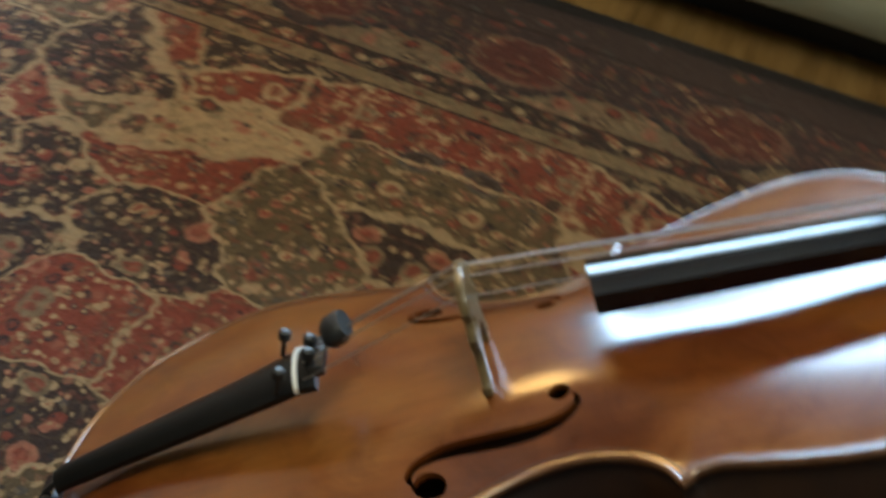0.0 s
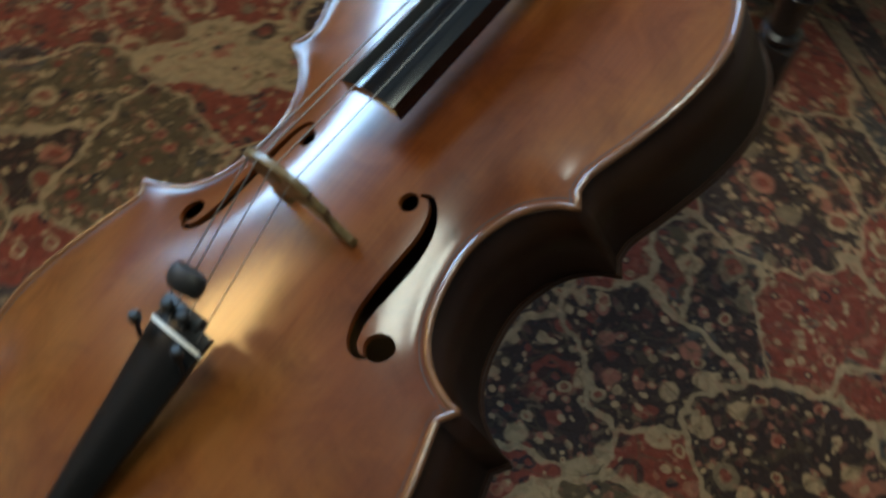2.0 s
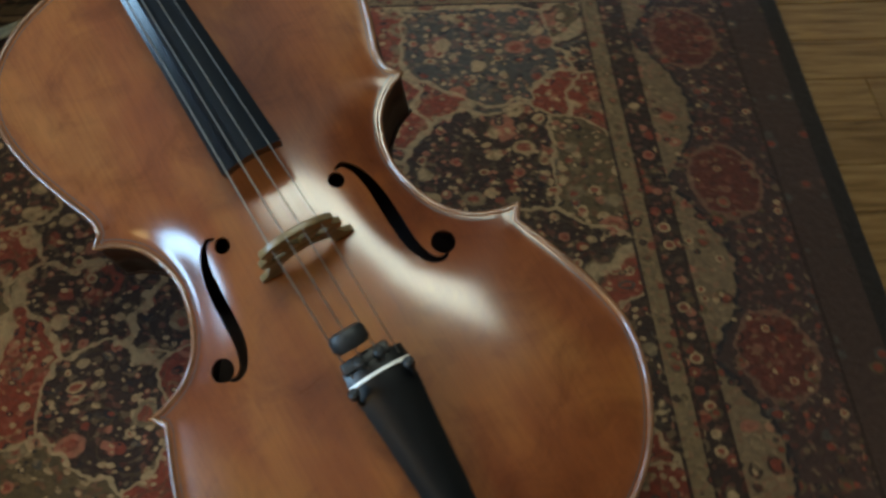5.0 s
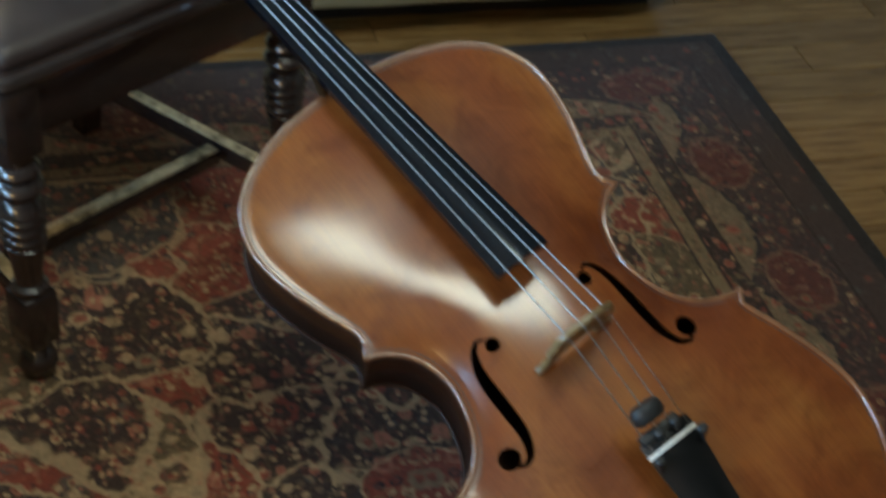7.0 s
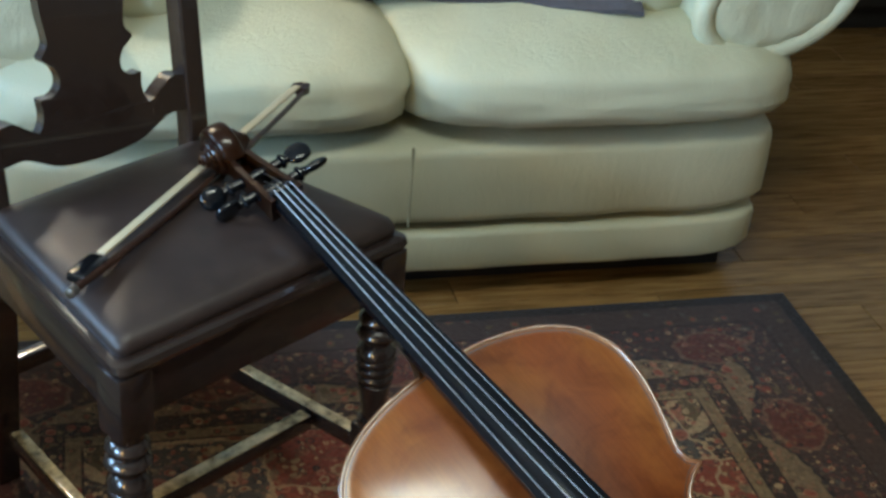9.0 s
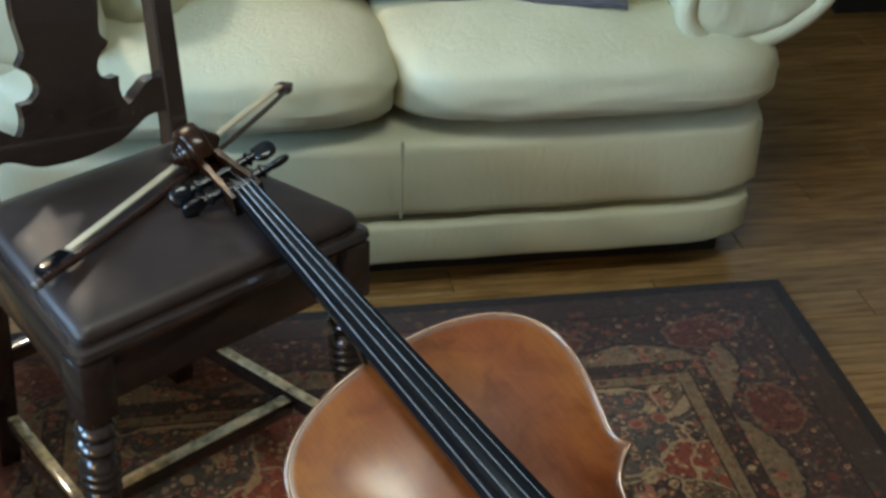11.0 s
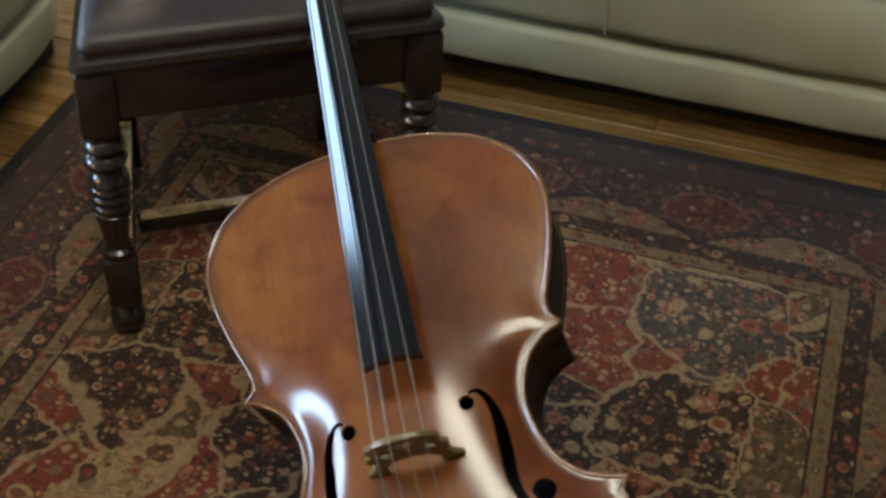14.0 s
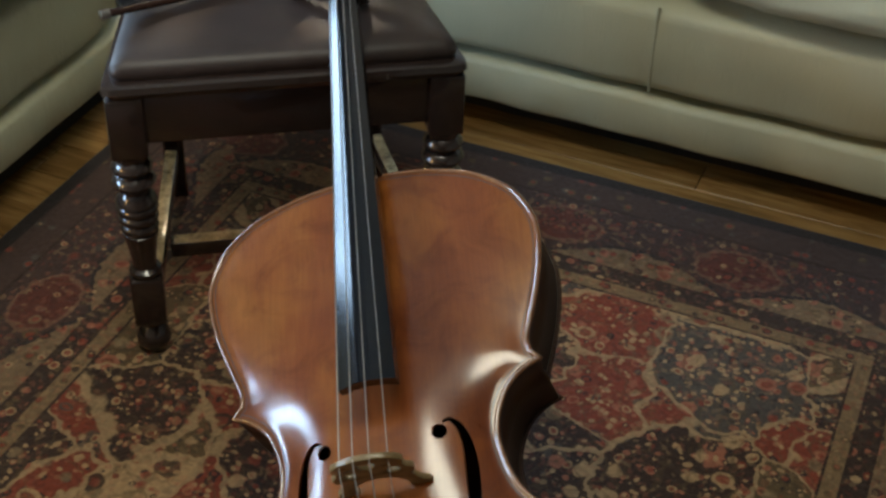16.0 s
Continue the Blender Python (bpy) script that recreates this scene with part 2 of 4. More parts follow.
def belly_mat(name, tint=1.0, stretch=(60, 1.5, 60), coat=1.0, rough=0.22):
    """Worn amber and red-brown varnish over spruce or maple."""
    m = mat(name, (0.42, 0.16, 0.045), 0.3, 0, coat, 0.5)
    k = Nodes(m)
    v = k.coords()
    grain = k.noise(k.coords(stretch), 7, 4, 0.6).outputs[0]
    cloud = k.noise(k.coords((1.0, 0.55, 1.0)), 7.5, 3, 0.55, 0.3).outputs[0]
    cloud2 = k.noise(v, 17, 5, 0.65, 0.8).outputs[0]
    c = k.ramp(cloud, [(0.28, (0.32 * tint, 0.070 * tint, 0.017 * tint)), (0.46, (0.48 * tint, 0.128 * tint, 0.026 * tint)),
                       (0.58, (0.59 * tint, 0.190 * tint, 0.036 * tint)), (0.74, (0.70 * tint, 0.275 * tint, 0.058 * tint))])
    c = k.mix(0.55, c, k.ramp(cloud2, [(0.3, (0.42, 0.30, 0.25)), (0.52, (1, 1, 1)), (0.75, (1.2, 1.2, 1.0))]), "MULTIPLY")
    c = k.mix(0.35, c, k.ramp(grain, [(0.35, (0.7, 0.62, 0.55)), (0.6, (1.08, 1.06, 1.0))]), "MULTIPLY")
    k.colour(c)
    k.rough(k.math("ADD", rough, k.math("MULTIPLY", cloud2, 0.18)))
    k.b.inputs["Coat Roughness"].default_value = 0.155
    k.b.inputs["Coat IOR"].default_value = 1.5
    k.b.inputs["Specular IOR Level"].default_value = 0.10
    k.bump(k.math("ADD", k.math("MULTIPLY", grain, 0.5), cloud2), 0.06, 0.001)
    return m


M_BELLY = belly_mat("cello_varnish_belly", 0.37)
# Same varnish, but the shade on the sides is put into its tint.
M_RIB_SHADED = belly_mat("cello_varnish_rib_shaded", 0.055, (4, 4, 30), 0.1, 0.42)
M_RIB_SHADED.node_tree.nodes["Principled BSDF"].inputs["Specular IOR Level"].default_value = 0.3
M_NECK = belly_mat("cello_varnish_neck", 0.034, (60, 1.5, 60), 0.45)
M_EDGE = plain_mat("worn_edge_wood", (0.17, 0.07, 0.028), 0.22, 60, 0.3, 0.1, 0.001, (1, 1, 1), 1.0)
M_PURFLE = plain_mat("purfling", (0.05, 0.022, 0.012), 0.4, 80, 0.3)


def rug_mat():
    """Persian pattern: dark ground, cream outlines, red, slate and cream palmettes with small flowers, banded border."""
    m = mat("persian_wool", (0.2, 0.1, 0.08), 0.95, 0, 0, 0.15)
    k = Nodes(m)
    tc = k.node("ShaderNodeTexCoord")
    sep = k.node("ShaderNodeSeparateXYZ")
    k.put(sep.inputs[0], tc.outputs["Object"])
    # distance from the rug's long axis and from its middle: the pattern is mirrored about both
    ax = k.math("ABSOLUTE", sep.outputs[0])
    ay = k.math("ABSOLUTE", sep.outputs[1])
    ex = k.math("SUBTRACT", RUG_W / 2, ax)
    ey = k.math("SUBTRACT", RUG_L / 2, ay)
    edge = k.math("MINIMUM", ex, ey)
    mir = k.node("ShaderNodeCombineXYZ")
    k.put(mir.inputs[0], ax)
    k.put(mir.inputs[1], ay)
    warp = k.noise(mir.outputs[0], 13, 3)
    bend = k.node("ShaderNodeVectorMath", operation="MULTIPLY_ADD")
    k.put(bend.inputs[0], warp.outputs["Color"])
    bend.inputs[1].default_value = (0.085, 0.085, 0.0)
    k.put(bend.inputs[2], mir.outputs[0])
    p = bend.outputs[0]
    sway = k.node("ShaderNodeVectorMath", operation="MULTIPLY_ADD")
    k.put(sway.inputs[0], warp.outputs["Color"])
    sway.inputs[1].default_value = (0.03, 0.03, 0.0)
    k.put(sway.inputs[2], mir.outputs[0])
    q = sway.outputs[0]
    RED, SLATE, CREAM = (0.20, 0.042, 0.025), (0.066, 0.066, 0.066), (0.40, 0.30, 0.175)
    DARK, ROSE, OLIVE, NAVY = (0.028, 0.017, 0.016), (0.33, 0.135, 0.09), (0.095, 0.072, 0.038), (0.012, 0.014, 0.022)
    # lobed fields of one ground colour each, with a thin cream outline
    cell = k.voronoi(p, 7.2, rand=0.85)
    rim = k.voronoi(p, 7.2, "DISTANCE_TO_EDGE", rand=0.85).outputs["Distance"]
    rnd = k.node("ShaderNodeSeparateColor")
    k.put(rnd.inputs[0], cell.outputs["Color"])
    field = k.ramp(rnd.outputs[0], [(0.0, DARK), (0.24, RED), (0.52, CREAM), (0.62, SLATE), (0.72, DARK), (0.88, OLIVE)], "CONSTANT")

    def flowers(base, vec, scale, size, amount, cols, eyes=((0.0, RED), (0.45, DARK), (0.75, CREAM)), petals=0.035):
        f = k.voronoi(vec, scale, rand=0.8)
        sc = k.node("ShaderNodeSeparateColor")
        k.put(sc.inputs[0], f.outputs["Color"])
        there = k.math("LESS_THAN", sc.outputs[1], amount)
        ragged = k.math("ADD", f.outputs["Distance"], k.math("MULTIPLY", k.math("SUBTRACT", k.noise(vec, scale * 3.2, 1).outputs[0], 0.5), petals * 4))
        disc = k.math("MULTIPLY", k.step(ragged, size, size * 0.82), there)
        inner = k.math("MULTIPLY", k.step(ragged, size * 0.62, size * 0.48), there)
        out = k.mix(k.math("MULTIPLY", disc, 0.92), base, k.ramp(sc.outputs[0], cols, "CONSTANT"))
        return k.mix(k.math("MULTIPLY", inner, 0.9), out, k.ramp(sc.outputs[2], list(eyes), "CONSTANT"))

    flat = mir.outputs[0]
    # a large palmette in some fields, rosettes, then a dense sprinkling of florets
    field = flowers(field, p, 13, 0.36, 0.45, [(0.0, ROSE), (0.22, CREAM), (0.45, RED), (0.7, SLATE)], ((0.0, DARK), (0.4, RED), (0.7, CREAM)))
    field = flowers(field, q, 52, 0.44, 0.80, [(0.0, CREAM), (0.30, ROSE), (0.5, NAVY), (0.72, RED), (0.86, SLATE)])
    field = flowers(field, q, 92, 0.43, 0.60, [(0.0, CREAM), (0.5, ROSE), (0.7, NAVY)], ((0.0, CREAM), (0.6, RED)))
    # ring rosettes lie over the small florets
    field = flowers(field, q, 24, 0.40, 0.62, [(0.0, CREAM), (0.30, ROSE), (0.55, (0.20, 0.16, 0.10)), (0.8, DARK)], ((0.0, RED), (0.4, DARK), (0.7, OLIVE)))
    vine = k.voronoi(p, 19, "DISTANCE_TO_EDGE").outputs["Distance"]
    field = k.mix(k.math("MULTIPLY", k.step(vine, 0.035, 0.015), 0.45), field, OLIVE)
    outline = k.step(rim, 0.024, 0.013)
    field = k.mix(k.math("MULTIPLY", outline, 0.88), field, (0.37, 0.29, 0.175))
    # border bands, from the outer edge inwards
    # the main border: pale scalloped cartouches along its inner side, a red rosette in each gap, plum ground
    along = k.math("ADD", k.math("MULTIPLY", k.math("LESS_THAN", ex, ey), k.math("SUBTRACT", ay, ax)), ax)
    beat = k.math("PINGPONG", along, 0.14)
    wob = k.math("MULTIPLY", k.math("SUBTRACT", k.noise(flat, 46, 2).outputs[0], 0.5), 0.022)
    lobe = k.math("ADD", k.math("SUBTRACT", edge, 0.214), k.math("ADD", wob, k.math("MULTIPLY", k.math("SINE", k.math("MULTIPLY", k.math("SUBTRACT", beat, 0.022), 13.3)), 0.044)))
    rose = k.math("ADD", k.math("ADD", k.math("POWER", k.math("DIVIDE", beat, 0.066), 2.0), k.math("POWER", k.math("DIVIDE", k.math("ABSOLUTE", k.math("SUBTRACT", edge, 0.152)), 0.046), 2.0)), k.math("MULTIPLY", wob, 42.0))
    main = k.mix(0.0, (0.046, 0.028, 0.029), CREAM)
    main = flowers(main, q, 34, 0.40, 0.45, [(0.0, (0.10, 0.036, 0.030)), (0.4, SLATE), (0.7, OLIVE)])
    pale = flowers(k.mix(0.0, (0.185, 0.138, 0.086), CREAM), q, 42, 0.44, 0.85, [(0.0, ROSE), (0.35, OLIVE), (0.7, DARK)])
    main = k.mix(k.step(lobe, -0.007, -0.002), main, NAVY)
    main = k.mix(k.step(lobe, 0.000, 0.004), main, pale)
    bloom = flowers(k.mix(0.0, (0.095, 0.026, 0.021), CREAM), q, 40, 0.42, 0.6, [(0.0, (0.22, 0.11, 0.08)), (0.45, DARK), (0.7, (0.17, 0.13, 0.08))])
    main = k.mix(k.step(rose, 1.10, 0.98), main, (0.15, 0.085, 0.062))
    main = k.mix(k.step(rose, 0.88, 0.74), main, bloom)
    main = flowers(main, flat, 66, 0.40, 0.36, [(0.0, CREAM), (0.25, RED), (0.5, NAVY), (0.8, OLIVE)])
    guard = flowers(k.mix(0.0, (0.20, 0.15, 0.085), CREAM), flat, 58, 0.44, 0.9, [(0.0, RED), (0.35, DARK), (0.6, OLIVE)])
    dguard = flowers(k.mix(0.0, (0.028, 0.018, 0.017), CREAM), flat, 52, 0.46, 0.9, [(0.0, CREAM), (0.25, ROSE), (0.5, OLIVE), (0.8, RED)])
    outer = flowers(k.mix(0.0, (0.048, 0.030, 0.028), CREAM), flat, 44, 0.44, 0.55, [(0.0, SLATE), (0.4, (0.09, 0.05, 0.04)), (0.7, OLIVE)])
    line = (0.022, 0.013, 0.012)
    c = k.mix(k.step(edge, 0.288, 0.286), field, line)
    c = k.mix(k.step(edge, 0.284, 0.282), c, guard)
    c = k.mix(k.step(edge, 0.262, 0.260), c, line)
    c = k.mix(k.step(edge, 0.257, 0.255), c, dguard)
    c = k.mix(k.step(edge, 0.230, 0.228), c, line)
    c = k.mix(k.step(edge, 0.226, 0.224), c, main)
    c = k.mix(k.step(edge, 0.088, 0.086), c, line)
    c = k.mix(k.step(edge, 0.083, 0.081), c, outer)
    c = k.mix(k.step(edge, 0.027, 0.025), c, (0.010, 0.009, 0.011))
    # knots: every small cell takes a thread colour of its own
    knot = k.voronoi(q, 150)
    kc = k.node("ShaderNodeSeparateColor")
    k.put(kc.inputs[0], knot.outputs["Color"])
    thread = k.ramp(kc.outputs[0], [(0.0, DARK), (0.22, CREAM), (0.38, ROSE), (0.55, NAVY), (0.68, RED), (0.82, OLIVE), (0.92, SLATE)], "CONSTANT")
    amount = k.math("MULTIPLY", k.step(edge, 0.084, 0.088), k.math("MULTIPLY", k.step(kc.outputs[1], 0.45, 0.60), 0.24))
    c = k.mix(amount, c, thread)
    # wear and weave
    fade = k.noise(tc.outputs["Object"], 2.3, 3).outputs[0]
    c = k.mix(k.math("MULTIPLY", fade, 0.22), c, (0.11, 0.082, 0.062))
    weave = k.noise(tc.outputs["Object"], 420, 2).outputs[0]
    blotch = k.noise(tc.outputs["Object"], 120, 3).outputs[0]
    c = k.mix(0.55, c, k.ramp(blotch, [(0.3, (0.6, 0.6, 0.6)), (0.7, (1.2, 1.2, 1.2))]), "MULTIPLY")
    c = k.mix(1.0, c, (0.92, 0.81, 0.73), "MULTIPLY")
    k.colour(c)
    k.b.inputs["Sheen Weight"].default_value = 0.15
    k.bump(k.math("ADD", weave, blotch), 0.5, 0.003)
    return m


# ---------------------------------------------------------------- the room
RUG_W, RUG_L = 1.53, 2.42
X0, X1, Y0, Y1, ZC = -3.3, 2.0, -3.6, 1.9, 2.42


def room_part(name, bm, material, label, category, smooth=0):
    ob = link_bm(name, bm, material, None, label, smooth)
    ob.matrix_world = ROOM
    return tagged(ob, label, category, kind="structure")


room_part("wall_north", boxed((X1 - X0 + 0.3, 0.15, ZC), ((X0 + X1) / 2, Y1 + 0.075, ZC / 2), 0), M_WALL_LIT, "plain unseen wall behind the loveseat, coloured pale as if daylit", "wall")
room_part("wall_south", boxed((X1 - X0 + 0.3, 0.15, ZC), ((X0 + X1) / 2, Y0 - 0.075, ZC / 2), 0), M_WALL_DIM, "plain unseen tan wall, darkened to cut bounced light", "wall")
room_part("wall_east", boxed((0.15, Y1 - Y0, ZC), (X1 + 0.075, (Y0 + Y1) / 2, ZC / 2), 0), M_WALL_DIM, "plain unseen tan wall, darkened to cut bounced light", "wall")
WZ0, WZ1 = 0.62, 1.72
WINDOWS = ((-2.54, -1.42), (-0.68, 0.28))
bm = bmesh.new()
for lo, hi in zip((Y0, WINDOWS[0][1], WINDOWS[1][1]), (WINDOWS[0][0], WINDOWS[1][0], Y1)):
    box(bm, (0.15, hi - lo, ZC), (X0 - 0.075, (lo + hi) / 2, ZC / 2))
for lo, hi in WINDOWS:
    box(bm, (0.15, hi - lo, WZ0), (X0 - 0.075, (lo + hi) / 2, WZ0 / 2))
    box(bm, (0.15, hi - lo, ZC - WZ1), (X0 - 0.075, (lo + hi) / 2, (ZC + WZ1) / 2))
room_part("wall_west", bm, M_WALL_DIM, "unseen tan wall with two window openings, darkened to cut bounced light", "wall")
room_part("ceiling", boxed((X1 - X0 + 0.3, Y1 - Y0 + 0.3, 0.12), ((X0 + X1) / 2, (Y0 + Y1) / 2, ZC + 0.06), 0), M_CEIL_DIM, "flat unseen ceiling, darkened to cut bounced light", "ceiling")
floor = room_part("floor", boxed((X1 - X0 + 0.3, Y1 - Y0 + 0.3, 0.1), ((X0 + X1) / 2, (Y0 + Y1) / 2, -0.066), 0), M_BLACK, "oak strip floor with narrow dark joints", "floor")

for number, (lo, hi) in enumerate(WINDOWS):
    win = thing(f"window_{number + 1}", "white framed window with cool daylight outside", "window", ROOM, kind="structure")
    wc, ww, wh, wz = (lo + hi) / 2, hi - lo, WZ1 - WZ0, (WZ0 + WZ1) / 2
    for name, size, at in (("window_frame", (0.10, ww, 0.05), (X0 - 0.06, wc, WZ0 + 0.025)), ("window_frame", (0.10, ww, 0.05), (X0 - 0.06, wc, WZ1 - 0.025)),
                           ("window_frame", (0.10, 0.05, wh - 0.10), (X0 - 0.06, lo + 0.025, wz)), ("window_frame", (0.10, 0.05, wh - 0.10), (X0 - 0.06, hi - 0.025, wz)),
                           ("mullion", (0.07, 0.04, wh - 0.10), (X0 - 0.06, wc, wz)), ("window_sill", (0.16, ww + 0.1, 0.03), (X0 + 0.07, wc, WZ0 - 0.016))):
        part(name, boxed(size, at, 0.004), M_TRIM, win)
    for s in (-1, 1):
        pane = part("pane", boxed((0.006, ww / 2 - 0.07, wh - 0.11), (X0 - 0.06, wc + s * (ww / 4 - 0.005), wz), 0), M_GLASS, win, "clear glass pane", 0)
        pane.visible_shadow = False

# ceiling lamp over the rug
lamp = thing("ceiling_lamp", "flat rectangular ceiling lamp with a white frame", "lamp", ROOM @ pose(-0.86, -1.20, ZC))
for sx, sy, px, py in ((1.10, 0.03, 0, 0.215), (1.10, 0.03, 0, -0.215), (0.03, 0.40, 0.535, 0), (0.03, 0.40, -0.535, 0)):
    part("frame", boxed((sx, sy, 0.06), (px, py, -0.03), 0.004), M_TRIM, lamp)
part("backing", boxed((1.04, 0.40, 0.01), (0, 0, -0.005), 0.0), M_TRIM, lamp)

rug = link_bm("rug", boxed((RUG_W, RUG_L, 0.009), (0, 0, 0.0045), 0.003), rug_mat(), None, "", 0)
rug.matrix_world = ROOM @ pose(0.022 - RUG_W / 2, 0.010 - RUG_L / 2, 0)
tagged(rug, "worn Persian wool rug in red, navy and cream", "rug")


# ---------------------------------------------------------------- sofas
def puff(size, centre, power=4.0, nx=28, ny=14, crown=0.0, wrinkle=0.0, seed=0.0, pleat=0.0, boxy=0.0):
    """A stuffed cushion: a superellipsoid with a soft crown and light creasing."""
    bm = bmesh.new()
    r = bmesh.ops.create_uvsphere(bm, u_segments=nx * 2, v_segments=ny * 2, radius=1.0)
    for v in r["verts"]:
        d = v.co.copy()
        n = (abs(d.x) ** power + abs(d.y) ** power + abs(d.z) ** power) ** (1 / power)
        q = d / n
        if boxy:
            q.x = math.copysign(1 - (1 - min(1, abs(q.x))) ** boxy, q.x)
        w = noise.noise(Vector((q.x * 5 + seed, q.y * 5, q.z * 3))) * wrinkle
        top = crown * max(0, q.z) * (1 - q.x * q.x) * (1 - q.y * q.y)
        front = max(0.0, -q.y - 0.55) / 0.45 * max(0.0, 0.55 - q.z)
        fold = pleat * front * noise.noise(Vector((q.x * size[0] * 34 + seed + 9 * q.z, q.z * 2.5, 2.0)))
        v.co = Vector((q.x * size[0] / 2 * (1 + w), q.y * size[1] / 2 * (1 + w) + fold * 2, q.z * size[2] / 2 * (1 + w) + top)) + Vector(centre)
    return bm


def padded_panel(length, height, depth, centre, bulge, seed):
    """A padded strip: bulges towards -y, with rounded ends."""
    bm = bmesh.new()
    nx, nz = 48, 20
    rows = []
    for i in range(nx + 1):
        x = -1 + 2 * i / nx
        loop = []
        for j in range(nz * 2):
            a = 2 * math.pi * j / (nz * 2)
            cy, cz = math.cos(a), math.sin(a)
            sy = math.copysign(abs(cy) ** 0.16, cy)
            sz = math.copysign(abs(cz) ** 0.24, cz)
            endc = (1 - abs(x) ** 11) ** 0.36 if abs(x) < 1 else 0.02
            w = 1 + 0.012 * noise.noise(Vector((x * 6 + seed, sy * 2, sz * 2)))
            loop.append(Vector((centre[0] + x * length / 2, centre[1] + sy * depth / 2 * (0.6 + 0.4 * endc) * w,
                                centre[2] + sz * height / 2 * (0.75 + 0.25 * endc) * w)))
        rows.append(loop)
    return loft(rows, True, bm)


def sofa(name, label, length, m, seats, arms, recess, slant):
    """Local: x along the front from the middle, y from the front face to the back."""
    s = thing(name, label, "sofa", m)
    part("plinth", boxed((length - 0.10, 0.72, 0.055), (0, 0.36 + recess, 0.0275), 0.004), M_BLACK, s, "black recessed plinth")
    part("lower_panel", padded_panel(length + 0.022, 0.092, 0.80, (0, 0.404, 0.103), 0.02, 1.0), M_SOFA, s)
    part("front_panel", padded_panel(length + 0.034, 0.163, 0.80, (0, 0.402, 0.2315), 0.03, 5.0), M_SOFA, s)
    w = length / seats
    for i in range(seats):
        cushion = puff((w + 0.030, 0.74, 0.178), (-length / 2 + w * (i + 0.5), 0.335, 0.396), 3.0, 48, 26, 0.03, 0.014, 3.1 * i + length, 0.0030, 1.9)
        for v in cushion.verts:
            v.co.x -= slant * v.co.y
        part("seat_cushion", cushion, M_SOFA, s)
        if i:
            x = -length / 2 + w * i
            welt = tube([(x, 0.0060, 0.160), (x, 0.0038, 0.176), (x, 0.0038, 0.290), (x, 0.006, 0.308)], 0.0026, 8)
            part("welt", welt, M_SEAM, s, "upright sewn seam of the front panel")
        part("back_cushion", puff((w + 0.005, 0.28, 0.36), (-length / 2 + w * (i + 0.5), 0.75, 0.585), 3.6, 24, 14, 0.0, 0.03, 7.7 * i), M_SOFA, s)
    part("back_panel", boxed((length + 0.02, 0.10, 0.64), (0, 0.90, 0.38), 0.03, 3), M_SOFA, s)
    for side in arms:
        x = side * (length / 2 - 0.085)
        part("arm", puff((0.13, 0.72, 0.40), (x, 0.50, 0.29), 6, 20, 14, 0, 0.012, 2.0 + side), M_SOFA, s)
        lean = Matrix.Translation((x + side * 0.030, 0.42, 0.545)) @ Matrix.Rotation(side * radians(-24), 4, "Y")
        roll = puff((0.78, 0.305, 0.205), (0, 0, 0), 2.3, 30, 18, 0.0, 0.015, 9.0 + side, 0.0, 3.2)
        bmesh.ops.rotate(roll, verts=roll.verts, matrix=Matrix.Rotation(math.pi / 2, 3, "Z"))
        bmesh.ops.transform(roll, matrix=lean, verts=roll.verts)
        arm_roll = part("arm_roll", roll, M_SOFA, s, "rolled padded arm with a piped oval front")
        ringp = [lean @ Vector((0.140 * math.cos(a), -0.372, 0.092 * math.sin(a))) for a in [2 * math.pi * k / 36 for k in range(37)]]
        part("piping", tube(ringp, 0.019, 10), M_SOFA, arm_roll)
        part("arm_pad", puff((0.22, 0.56, 0.22), (x - side * 0.165, 0.385, 0.548), 2.8, 20, 14, 0.02, 0.04, 4.0 + side), M_SOFA, s)
    return s


sofa("loveseat", "cream leather two-seat sofa with puffy cushions, by the rug", 1.350, ROOM @ pose(-0.680, 0.050, 0), 2, (-1, 1), 0.085, 0.12)
sofa("sofa", "cream leather sofa with puffy cushions, facing the rug's side", 1.75, ROOM @ pose(-1.545, -0.90, 0, 0, 0, 90), 3, (), 0.055, 0.0)

# a grey throw hangs over the loveseat's back and ends on its seat
M_THROW = plain_mat("grey_wool", (0.075, 0.068, 0.078), 0.9, 90, 0.2, 0.4, 0.002)
secs = []
for i in range(41):
    x = -0.47 + 0.87 * i / 40
    y0 = min(0.20, max(0.07, 0.190 - 0.25 * x))
    fold = 0.006 * math.sin(x * 23) + 0.004 * math.sin(x * 51 + 1)
    line = [(y0, 0.488), (y0 + 0.015, 0.497), (y0 + 0.06, 0.511), (0.36, 0.518), (0.46, 0.516), (0.55, 0.520), (0.585, 0.580), (0.592, 0.660), (0.615, 0.735), (0.690, 0.785), (0.780, 0.792), (0.890, 0.760)]
    secs.append([Vector((x, y - fold * 0.6, z + abs(fold) + 0.012)) for y, z in line] + [Vector((x, y - fold * 0.6 + 0.004, z + abs(fold) + 0.002)) for y, z in reversed(line)])
throw = link_bm("throw_blanket", loft(secs), M_THROW, None, "", 50)
throw.matrix_world = ROOM @ pose(-0.680, 0.050, 0)
tagged(throw, "dark grey woollen throw draped over the cream loveseat's back", "blanket")


